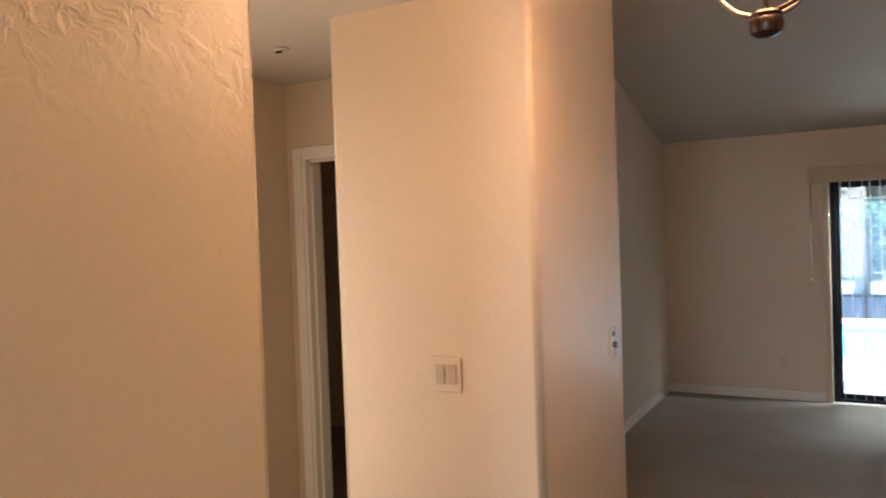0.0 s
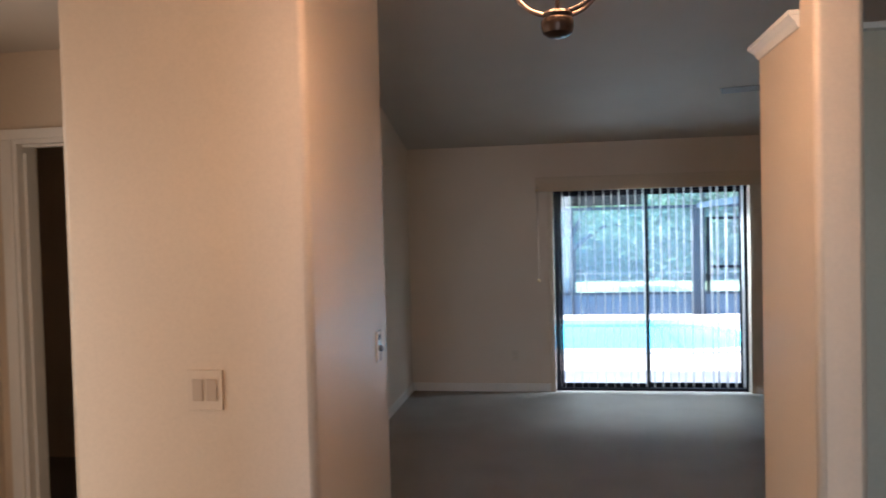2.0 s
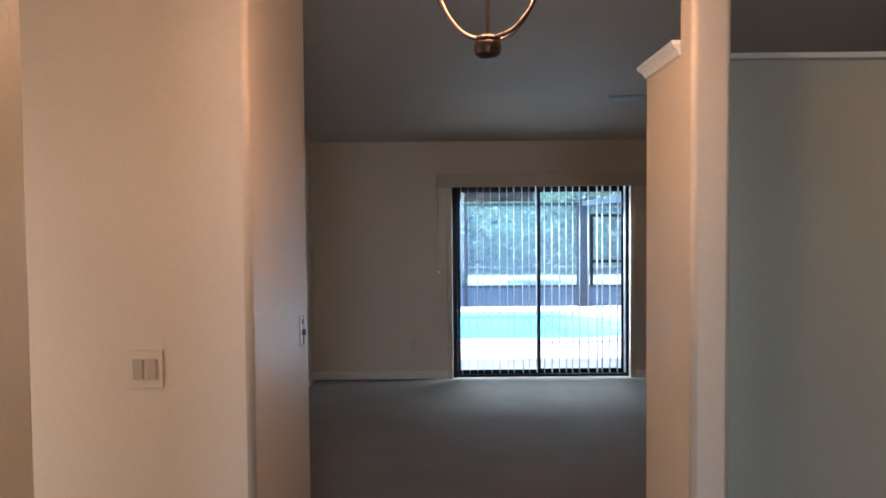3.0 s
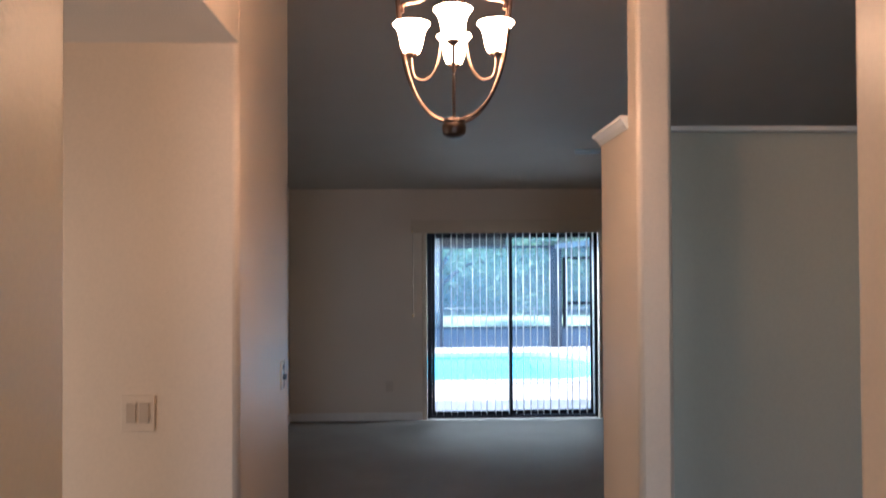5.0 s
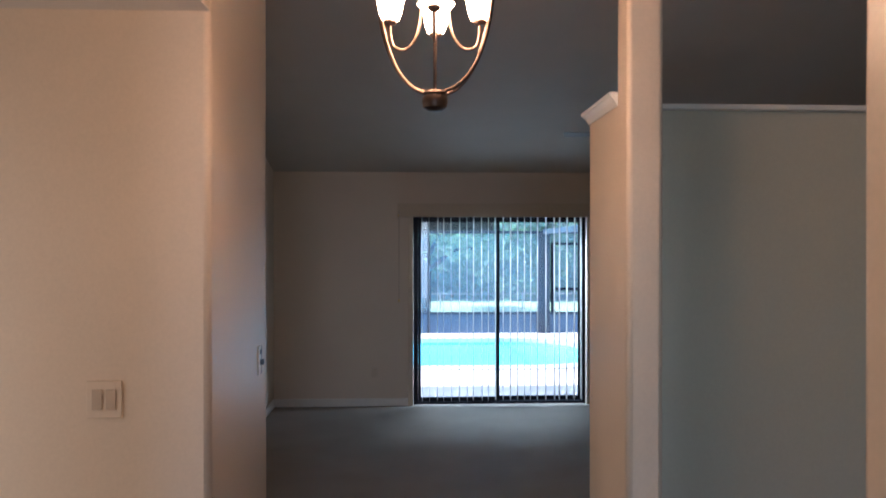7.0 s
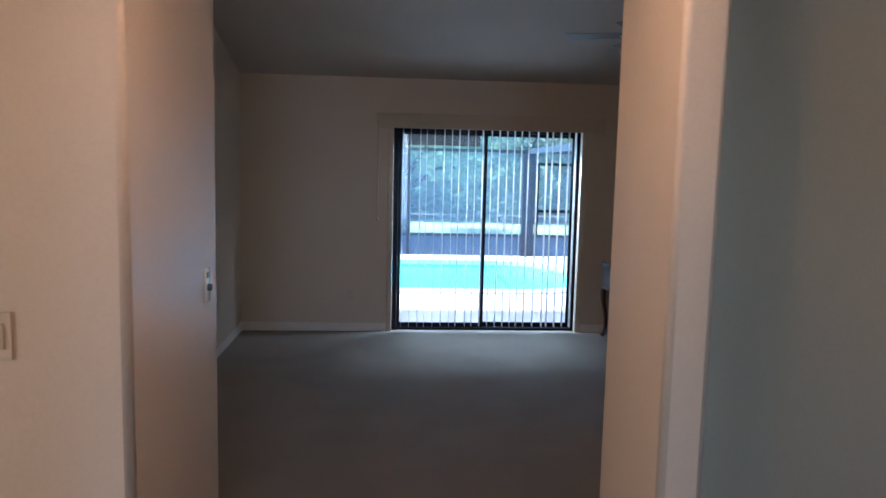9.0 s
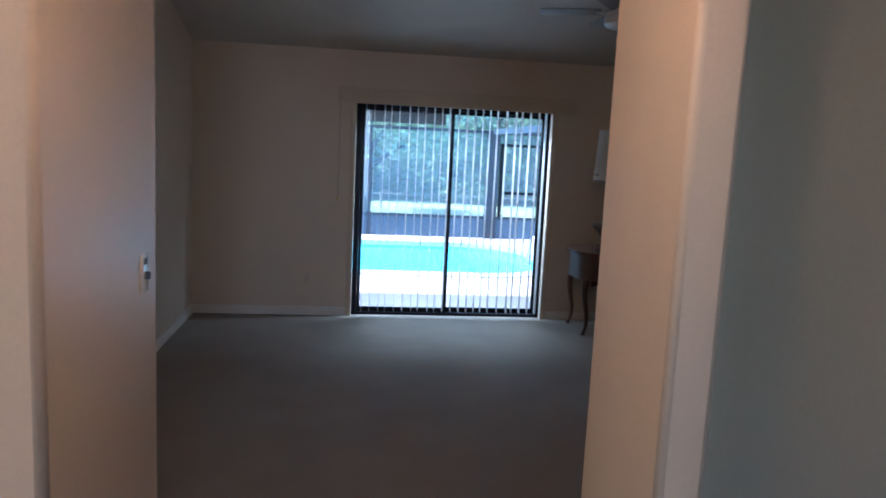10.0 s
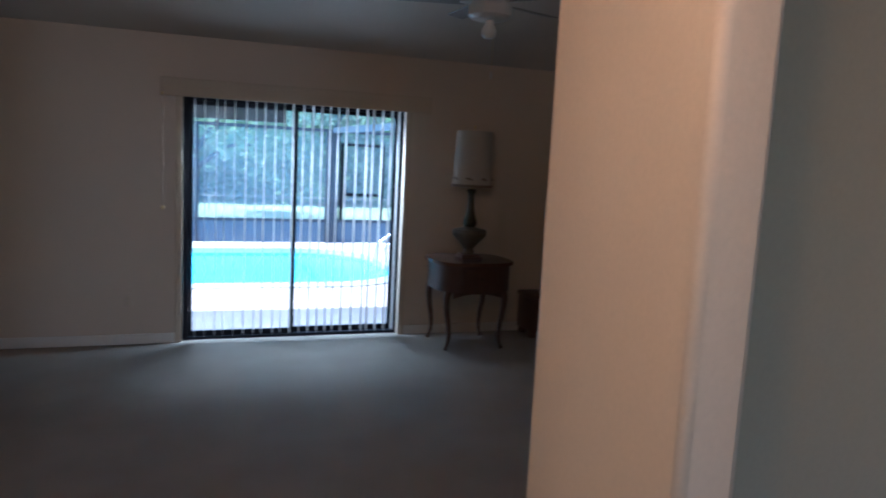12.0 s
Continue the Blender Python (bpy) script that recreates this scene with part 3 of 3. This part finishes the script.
# ---- living room ----
def console_table():
    d = empty("console_table", pose(2.36, 7.63, 0))
    tagged(d, "dark mahogany bow-front side table on cabriole legs", "table")

    def outline(w, dep, n=44):
        pts = []
        for i in range(n):
            t = 2 * math.pi * i / n
            c, q = math.cos(t), math.sin(t)
            pts.append((w * math.copysign(abs(c) ** 0.62, c), -0.05 + (dep + 0.05) * math.copysign(abs(q) ** 0.62, q)))
        return pts

    def slab(w, dep, z0, z1, bev):
        bm = bmesh.new()
        f = bm.faces.new([bm.verts.new((x, y, z0)) for x, y in outline(w, dep)])
        r = bmesh.ops.extrude_face_region(bm, geom=[f])
        for v in r["geom"]:
            if isinstance(v, bmesh.types.BMVert):
                v.co.z = z1
        bmesh.ops.remove_doubles(bm, verts=bm.verts[:], dist=1e-5)
        bmesh.ops.bevel(bm, geom=[e for e in bm.edges if abs(e.verts[0].co.z - e.verts[1].co.z) < 1e-5], offset=bev, segments=2, affect="EDGES")
        return bm

    part("tabletop", slab(0.365, 0.27, 0.745, 0.772, 0.006), WOODTOP, d, "polished mahogany top")
    part("apron", slab(0.335, 0.25, 0.515, 0.7445, 0.003), WOOD, d)
    bm = bmesh.new()
    n = 16
    rows = []
    for i in range(n + 1):
        x = -0.225 + 0.45 * i / n
        drop = 0.045 * abs(2 * i / n - 1) ** 1.5 + 0.012 * (1 - abs(2 * i / n - 1)) ** 3
        rows.append([bm.verts.new((x, y, z)) for y, z in ((-0.292, 0.5145), (-0.272, 0.5145), (-0.272, 0.505 - drop), (-0.292, 0.505 - drop))])
    for p, q in zip(rows, rows[1:]):
        for k in range(4):
            bm.faces.new((p[k], p[(k + 1) % 4], q[(k + 1) % 4], q[k]))
    bm.faces.new(rows[0][::-1])
    bm.faces.new(rows[-1])
    part("scalloped_skirt", bm, WOOD, d)
    part("drawer_front", boxes((-0.15, 0.15, -0.352, -0.31, 0.56, 0.71), bevel=0.006), WOOD, d)
    part("drawer_knob", lathe([(0.004, 0), (0.006, 0.012), (0.014, 0.02), (0.010, 0.028), (0.001, 0.03)], 14), DARKMETAL, d).matrix_local = pose(0, -0.352, 0.635, 90)
    for sx, y in ((-1, -0.25), (1, -0.25), (-1, 0.21), (1, 0.21)):
        x = 0.25 * sx
        o = 1.0 * sx
        oy = -0.3 if y < 0 else 0.2
        pts = spline([(x, y, 0.53), (x + 0.018 * o, y + 0.02 * oy, 0.46), (x + 0.012 * o, y, 0.34), (x - 0.012 * o, y, 0.20), (x - 0.014 * o, y, 0.09), (x + 0.004 * o, y + 0.02 * oy, 0.03), (x + 0.012 * o, y + 0.04 * oy, 0.006)], 5)
        n = len(pts) - 1
        rad = [0.032 - 0.02 * min(1, i / n * 1.25) + (0.008 if i / n > 0.88 else 0) for i in range(n + 1)]
        part("leg", tube(pts, rad, 10), WOOD, d)
    return d


console_table()


def table_lamp():
    d = empty("table_lamp", pose(2.34, 7.56, 0.772))
    tagged(d, "antique ceramic table lamp with cream drum shade on side table", "lamp")
    part("foot", boxes((-0.095, 0.095, -0.095, 0.095, 0.0, 0.022), (-0.08, 0.08, -0.08, 0.08, 0.0222, 0.045), bevel=0.005), WOOD, d)
    part("urn", lathe([(0.045, 0.046), (0.050, 0.06), (0.040, 0.085), (0.055, 0.11), (0.105, 0.165), (0.145, 0.205), (0.152, 0.235), (0.140, 0.258), (0.075, 0.272), (0.05, 0.28), (0.001, 0.282)], 36), CERAMIC, d, "mottled gold-brown ceramic urn")
    part("neck", lathe([(0.05, 0.283), (0.062, 0.31), (0.056, 0.34), (0.036, 0.41), (0.026, 0.48), (0.026, 0.56), (0.034, 0.585), (0.045, 0.60), (0.02, 0.612), (0.001, 0.614)], 28), DARKGLASS, d, "dark glazed bottle neck")
    part("harp", tube([(0, 0, 0.612), (0, 0, 1.13)], 0.005, 8), BRASS, d)
    prof = [(0.176, 0.63), (0.174, 0.655), (0.150, 1.105)]
    part("shade", lathe(prof + [(r - 0.004, z) for r, z in prof[::-1]] + [prof[0]], 40), SHADE, d, "cream fabric drum shade with faded flower trim")
    part("finial", lathe([(0.001, 1.12), (0.012, 1.125), (0.010, 1.145), (0.001, 1.155)], 12), BRASS, d)
    for k in range(8):
        a = k * math.pi / 4 + 0.25
        r = 0.172
        bm = bmesh.new()
        for dx, dz, s in ((0, 0, 0.016), (-0.022, -0.006, 0.011), (0.022, 0.004, 0.012)):
            bmesh.ops.create_icosphere(bm, subdivisions=1, radius=s, matrix=Matrix.Translation((dx, 0, dz)) @ Matrix.Diagonal((1, 0.35, 0.8, 1)))
        part("flower_trim", bm, TUFT, d).matrix_local = Matrix.Translation((r * math.cos(a), r * math.sin(a), 0.70)) @ pose(0, 0, 0, 0, 0, math.degrees(a) - 90)
    part("fringe", lathe([(0.1775, 0.628), (0.180, 0.64), (0.1775, 0.652), (0.1755, 0.64), (0.1775, 0.628)], 40), TUFT, d)
    return d


table_lamp()


def wood_box():
    d = empty("wooden_chest", pose(3.30, 7.80, 0))
    tagged(d, "low dark wooden chest standing against the wall", "chest")
    part("body", boxes((-0.25, 0.25, -0.15, 0.15, 0.06, 0.37), bevel=0.006), WOOD, d)
    part("lid", boxes((-0.26, 0.26, -0.16, 0.16, 0.372, 0.41), bevel=0.008), WOOD, d)
    for x in (-0.21, 0.21):
        for y in (-0.11, 0.11):
            part("foot", boxes((x - 0.03, x + 0.03, y - 0.03, y + 0.03, 0.0, 0.059), bevel=0.006), WOOD, d)
    return d


wood_box()


def ceiling_fan(name, at, rod_top, label, spin, material, blade_material, lit=True):
    d = empty(name, pose(*at, 0, 0, spin))
    tagged(d, label, "ceiling fan")
    part("downrod", tube([(0, 0, 0.13), (0, 0, rod_top)], 0.011, 12), material, d)
    part("canopy", lathe([(0.012, rod_top - 0.07), (0.05, rod_top - 0.04), (0.062, rod_top + 0.03)], 24), material, d)
    part("motor", lathe([(0.001, 0.0), (0.09, 0.0), (0.125, 0.012), (0.142, 0.03), (0.142, 0.085), (0.12, 0.115), (0.06, 0.135), (0.001, 0.138)], 36), material, d)
    if lit:
        part("light_kit", lathe([(0.001, -0.115), (0.03, -0.112), (0.048, -0.09), (0.05, -0.06), (0.03, -0.02), (0.03, 0.0)], 24), FROST, d, "frosted glass light globe")
        part("pull_chain", tube([(0.04, 0, -0.02), (0.04, 0, -0.32)], 0.0015, 6), BRASS, d)
        part("chain_bob", lathe([(0.001, -0.37), (0.008, -0.365), (0.010, -0.335), (0.003, -0.318), (0.001, -0.317)], 12, (0.04, 0, 0)), FANWHITE, d)
    for k in range(5):
        a = k * 2 * math.pi / 5
        b = part("blade", boxes((0.17, 0.60, -0.06, 0.06, -0.003, 0.003), bevel=0.002), blade_material, d)
        b.matrix_local = Matrix.Rotation(a, 4, "Z") @ pose(0, 0, 0.115, 10)
        part("blade_iron", boxes((0.09, 0.20, -0.015, 0.015, -0.004, 0.004), bevel=0.002), material, b).matrix_local = pose(0, 0, -0.007)
    return d


FX, FY = 1.84, 6.2
ceiling_fan("ceiling_fan", (FX, FY, 2.545), roof_z(FY) - 2.545, "white ceiling fan with grey blades and pull chain", 20, FANWHITE, FANBLADE)

# Stub of a removed smoke detector on the hallway ceiling
d = empty("smoke_detector_base", pose(-1.95, 2.85, HALLTOP - 0.001))
tagged(d, "small round detector base on the hallway ceiling", "detector")
part("ring", lathe([(0.035, 0.0), (0.035, -0.006), (0.028, -0.009), (0.001, -0.009)], 28), CEIL, d)
part("bracket", boxes((-0.03, 0.0, -0.006, 0.006, -0.018, -0.0092), bevel=0.002), DARKMETAL, d)


# ---- outside ----
GZ = -0.12
PX0, PX1, PY0, PY1 = -6.0, 3.05, 11.25, 14.55
WALLY, WALLX = 15.6, 2.75


def pool_outline(x0, x1, y0, y1, r, n=14):
    """A pool with one broad rounded end."""
    pts = [(x0, y0)]
    for cx, cy, a0 in ((x1 - r, y0 + r, -90), (x1 - r, y1 - r, 0)):
        for i in range(n + 1):
            a = radians(a0 + 90 * i / n)
            pts.append((cx + r * math.cos(a), cy + r * math.sin(a)))
    pts.append((x0, y1))
    return pts


def ring_mesh(outer, inner, z):
    bm = bmesh.new()
    a = [bm.verts.new((x, y, z)) for x, y in outer]
    b = [bm.verts.new((x, y, z)) for x, y in inner]
    n = len(a)
    for i in range(n):
        j = (i + 1) % n
        bm.faces.new((a[i], a[j], b[j], b[i]))
    return bm


R_IN = 1.15
inner = pool_outline(PX0, PX1, PY0, PY1, R_IN)
copin = pool_outline(PX0 - 0.3, PX1 + 0.3, PY0 - 0.3, PY1 + 0.3, R_IN + 0.3)
bm = bmesh.new()
a = [bm.verts.new((x, y, GZ)) for x, y in copin]
far = []
for x, y in copin:
    cx, cy = (PX0 + PX1) / 2, (PY0 + PY1) / 2
    k = min((9.0 if x >= cx else 12.0) / max(abs(x - cx), 1e-6), ((WALLY + 0.1 - cy) if y > cy else (cy - BACK - 0.16)) / max(abs(y - cy), 1e-6))
    far.append(bm.verts.new((cx + (x - cx) * k, cy + (y - cy) * k, GZ)))
n = len(a)
for i in range(n):
    j = (i + 1) % n
    bm.faces.new((a[i], a[j], far[j], far[i]))
structure("pavement", bm, DECK, "pale pinkish textured concrete pool deck", "pool deck")
r = ring_mesh(copin, inner, GZ + 0.02)
g = bmesh.ops.extrude_face_region(r, geom=r.faces[:])
for v in g["geom"]:
    if isinstance(v, bmesh.types.BMVert):
        v.co.z = GZ - 0.06
structure("trim_pool_coping", r, COPING, "pale concrete coping around the pool", "coping")
bm = bmesh.new()
n = len(inner)
up = [bm.verts.new((x, y, GZ - 0.061)) for x, y in inner]
dn = [bm.verts.new((x, y, GZ - 0.7)) for x, y in inner]
for i in range(n):
    j = (i + 1) % n
    bm.faces.new((up[i], up[j], dn[j], dn[i]))
bm.faces.new(dn)
pool = structure("pool_basin", bm, PLASTER, "turquoise plastered swimming pool basin", "pool")
bm = bmesh.new()
bm.faces.new([bm.verts.new((x, y, GZ - 0.11)) for x, y in inner])
w = structure("water", bm, WATER, "clear turquoise pool water", "water")
w.visible_shadow = False

# Lawn to the horizon
bm = bmesh.new()
ys = [WALLY + 0.1, 20, 26, 34, 60, 150, 600, 2500]
xs = [-2500, -300, -60, -24, -12, -4, 2.7, 8, 14, 24, 60, 300, 2500]
grid = [[bm.verts.new((x, y, GZ - 0.03 + (0.0 if y < 20 else 0.10 * noise.noise((x * 0.2, y * 0.2, 0))))) for x in xs] for y in ys]
for r0, r1 in zip(grid, grid[1:]):
    for i in range(len(xs) - 1):
        bm.faces.new((r0[i], r0[i + 1], r1[i + 1], r1[i]))
side = [[bm.verts.new((x, y, GZ - 0.03)) for x in (6.0, 14, 60, 300, 2500)] for y in (-2500, -300, 0, WALLY + 0.1)]
for r0, r1 in zip(side, side[1:]):
    for i in range(4):
        bm.faces.new((r0[i], r0[i + 1], r1[i + 1], r1[i]))
structure("ground", bm, GRASS, "sunlit dry pale lawn beyond the pool cage", "lawn", smooth=True)


# Screened pool cage
def cage():
    d = empty("pool_screen_enclosure", pose(0, 0, GZ))
    tagged(d, "dark bronze aluminium screened pool enclosure with solid kick panels", "enclosure")
    top, end = 2.12, 8.2
    for x in (-8.2, -6.0, -3.8, -1.6, 0.32, 4.9, 6.6, end):
        part("post", boxes((x - 0.025, x + 0.025, WALLY - 0.05, WALLY, 0, top - 0.031)), CAGE, d, smooth=False)
    part("corner_post", boxes((WALLX - 0.12, WALLX + 0.12, WALLY - 0.12, WALLY + 0.002, 0, top - 0.031), bevel=0.004), CAGE, d, smooth=False)
    part("eave_beam", boxes((-8.2, end, WALLY - 0.06, WALLY, top - 0.03, top + 0.03)), CAGE, d, smooth=False)
    part("side_beam", boxes((WALLX - 0.012, WALLX + 0.09, 10.3, WALLY - 0.061, top - 0.04, top + 0.06)), GUTTER, d, "blue-grey painted gutter beam", smooth=False)
    part("chair_rail", boxes((-8.2, WALLX - 0.12, WALLY - 0.055, WALLY, 0.39, 0.44)), CAGE, d, smooth=False)
    part("chair_rail", boxes((WALLX + 0.12, end, WALLY - 0.055, WALLY, 0.39, 0.44)), CAGE, d, smooth=False)
    for k in range(55):
        x = -8.2 + 0.3 * k
        if x + 0.3 > end:
            break
        part("kick_panel", boxes((x + 0.0015, x + 0.2985, WALLY - 0.03, WALLY - 0.005, 0.0, 0.389), bevel=0.002), KICK, d, smooth=False)
    # Black framed screen panel beside the post
    x0, x1, z0, zm, z1 = 2.91, 3.76, 0.441, 0.90, 1.90
    part("screen_door", boxes((x0, x0 + 0.06, WALLY - 0.05, WALLY - 0.005, z0, z1), (x1 - 0.06, x1, WALLY - 0.05, WALLY - 0.005, z0, z1), (x0 + 0.06, x1 - 0.06, WALLY - 0.05, WALLY - 0.005, z1 - 0.05, z1), (x0 + 0.06, x1 - 0.06, WALLY - 0.05, WALLY - 0.005, zm, zm + 0.05)), BRONZE, d, "black framed screen door", smooth=False)
    # Roof rafters
    for x in (-6.0, -3.8, -1.6, 0.32, WALLX + 0.04):
        part("rafter", tube([(x, WALLY - 0.03, top + 0.05), (x, 13.6, top + 0.75), (x, 10.4, top + 0.75)], 0.018, 4), CAGE, d, smooth=False)
    for y in (12.0, 13.6):
        part("purlin", tube([(-8.2, y, top + 0.75), (WALLX + 0.04, y, top + 0.75)], 0.016, 4), CAGE, d, smooth=False)
    for pts in ([(-8.2, WALLY - 0.02, 0.44), (end, WALLY - 0.02, 0.44), (end, WALLY - 0.02, top), (-8.2, WALLY - 0.02, top)], [(-8.2, WALLY - 0.03, top + 0.06), (end, WALLY - 0.03, top + 0.06), (end, 13.6, top + 0.76), (-8.2, 13.6, top + 0.76)], [(-8.2, 13.6, top + 0.765), (end, 13.6, top + 0.765), (end, 10.4, top + 0.765), (-8.2, 10.4, top + 0.765)]):
        bm = bmesh.new()
        bm.faces.new([bm.verts.new(p) for p in pts])
        s = part("screen_mesh", bm, SCREEN, d, "fine insect screen, tinted pale blue to add haze", smooth=False)
        s.visible_shadow = False
    return d


cage()

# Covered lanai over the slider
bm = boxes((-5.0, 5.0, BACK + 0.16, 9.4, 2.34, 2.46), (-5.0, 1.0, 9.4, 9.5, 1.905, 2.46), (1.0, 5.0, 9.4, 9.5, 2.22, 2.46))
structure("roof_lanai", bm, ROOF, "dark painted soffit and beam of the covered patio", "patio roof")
ceiling_fan("patio_fan", (1.30, 8.95, 2.06), 0.26, "white patio ceiling fan under the soffit", 8, FANWHITE, FANWHITE, lit=False)


# Pool handrail
def handrail():
    d = empty("pool_handrail", pose(2.98, 12.75, GZ + 0.02))
    tagged(d, "polished steel pool grab rail by the steps", "handrail")
    for y in (-0.22, 0.22):
        pts = spline([(0.46, y, 0.0), (0.46, y, 0.40), (0.41, y, 0.50), (0.30, y, 0.49), (0.10, y, 0.36), (-0.02, y, 0.20), (-0.04, y, -0.35)], 7)
        part("rail", tube(pts, 0.022, 12), STEEL, d)
        part("escutcheon", lathe([(0.05, 0.0), (0.05, 0.008), (0.03, 0.02), (0.022, 0.022)], 20, (0.46, y, 0)), STEEL, d)
    return d


handrail()


# Chain-link style fence at the lawn's far side
def fence():
    d = empty("yard_fence", pose(0, 21.5, GZ))
    tagged(d, "low thin grey post and rail fence behind the lawn", "fence")
    for i in range(16):
        x = -16 + i * 2.4
        part("post", tube([(x, 0, -0.1), (x, 0, 0.47)], 0.02, 8), WOODFENCE, d)
    for z in (0.44,):
        part("rail", tube([(-16, 0, z), (20, 0, z)], 0.014, 6), WOODFENCE, d)
    return d


fence()


def tree(at, height, spread, seed, leaf, trunk_r=0.28, leaves=2600, low=0.25):
    """Trunk with limbs; the crown is clumps of small folded leaves with gaps."""
    rng = random.Random(seed)
    d = empty("tree", pose(*at, 0, 0, rng.uniform(0, 360)))
    tagged(d, "broad leafy green tree behind the lawn", "tree", group="trees behind the lawn")
    bm = bmesh.new()
    bend = rng.uniform(-0.4, 0.4)
    tr = spline([(0, 0, -0.2), (bend * 0.3, 0.1, height * 0.18), (bend, 0, height * 0.42), (bend * 1.4, 0.1, height * 0.75)], 5)
    tube(tr, [trunk_r * (1.25 if i == 0 else 1 - 0.75 * i / (len(tr) - 1)) for i in range(len(tr))], 10, bm)
    tips = []
    for k in range(11):
        f = rng.uniform(0.25, 0.95)
        base = tr[int(f * (len(tr) - 1))]
        a = k * 2.4 + rng.uniform(-0.4, 0.4)
        ln = spread * rng.uniform(0.6, 1.0) * (1.1 - 0.5 * f)
        end = base + Vector((math.cos(a) * ln, math.sin(a) * ln, height * rng.uniform(0.02, 0.28)))
        mid = (base + end) / 2 + Vector((0, 0, height * 0.05))
        pts = spline([base, mid, end], 4)
        tube(pts, [trunk_r * 0.38 * (1 - 0.85 * i / (len(pts) - 1)) for i in range(len(pts))], 6, bm)
        tips += [pts[len(pts) // 2], pts[-2], pts[-1], end + Vector((rng.uniform(-1, 1), rng.uniform(-1, 1), rng.uniform(-0.9, 0.6)))]
    part("trunk", bm, BARK, d)
    vs, fs = [], []
    per = leaves // len(tips)
    for tip in tips:
        cr = spread * rng.uniform(0.16, 0.34)
        for _ in range(per):
            v = Vector((rng.gauss(0, 0.5), rng.gauss(0, 0.5), rng.gauss(0, 0.38))) * cr
            p = tip + v
            if p.z < low * height * 0.5:
                continue
            s = rng.uniform(0.06, 0.13)
            q = Euler((rng.uniform(-0.9, 0.9), rng.uniform(-0.9, 0.9), rng.uniform(0, 6.28))).to_matrix()
            i0 = len(vs)
            for c in ((-s, 0, 0), (0, -s * 0.45, s * 0.12), (s, 0, 0), (0, s * 0.45, s * 0.12)):
                vs.append(p + q @ Vector(c))
            fs.append((i0, i0 + 1, i0 + 2, i0 + 3))
    me = bpy.data.meshes.new("crown")
    me.from_pydata([tuple(v) for v in vs], [], fs)
    me.materials.append(leaf)
    c = new("crown", me)
    c.parent = d
    return d


rngt = random.Random(11)
for i in range(6):
    tree((-7 + i * 3.3 + rngt.uniform(-0.6, 0.6), 24.5 + rngt.uniform(-1.0, 3), GZ - 0.1), rngt.uniform(6, 8), rngt.uniform(2.8, 3.8), 100 + i, LEAF if i % 2 else LEAF2, trunk_r=0.16, leaves=5200, low=0.06)
tree((0.26, 19.2, GZ - 0.1), 7.0, 3.6, 77, LEAF, trunk_r=0.19, leaves=6500, low=0.45)


def woodland():
    """A deep bank of foliage behind the lawn: clumps of leaves, denser low, with an uneven top."""
    rng = np.random.default_rng(5)
    n_clump, per = 2300, 110
    cx = rng.uniform(-9, 18, n_clump)
    cy = rng.uniform(24.5, 33, n_clump)
    top = 7.0 + 1.5 * np.sin(cx * 0.5) + 1.0 * np.sin(cx * 1.3 + 1)
    cz = rng.uniform(0.0, 1.0, n_clump) ** 1.5 * top + 0.1
    size = rng.uniform(0.45, 1.0, n_clump)
    c = np.stack([cx, cy, cz], 1).repeat(per, 0)
    p = c + rng.normal(0, 1, c.shape) * size.repeat(per)[:, None] * np.array([0.55, 0.5, 0.42])
    m = len(p)
    u = rng.normal(0, 1, (m, 3))
    u /= np.linalg.norm(u, axis=1)[:, None]
    w = np.cross(u, rng.normal(0, 1, (m, 3)))
    w /= np.linalg.norm(w, axis=1)[:, None]
    s = rng.uniform(0.08, 0.19, m)[:, None]
    v = np.stack([p - u * s, p - w * s * 0.5, p + u * s, p + w * s * 0.5], 1).reshape(-1, 3)
    me = bpy.data.meshes.new("woodland")
    me.from_pydata(v.tolist(), [], np.arange(m * 4).reshape(m, 4).tolist())
    me.materials.append(LEAF)
    return tagged(new("woodland", me), "dense green woodland foliage behind the lawn", "woods", kind="stuff")


woodland()
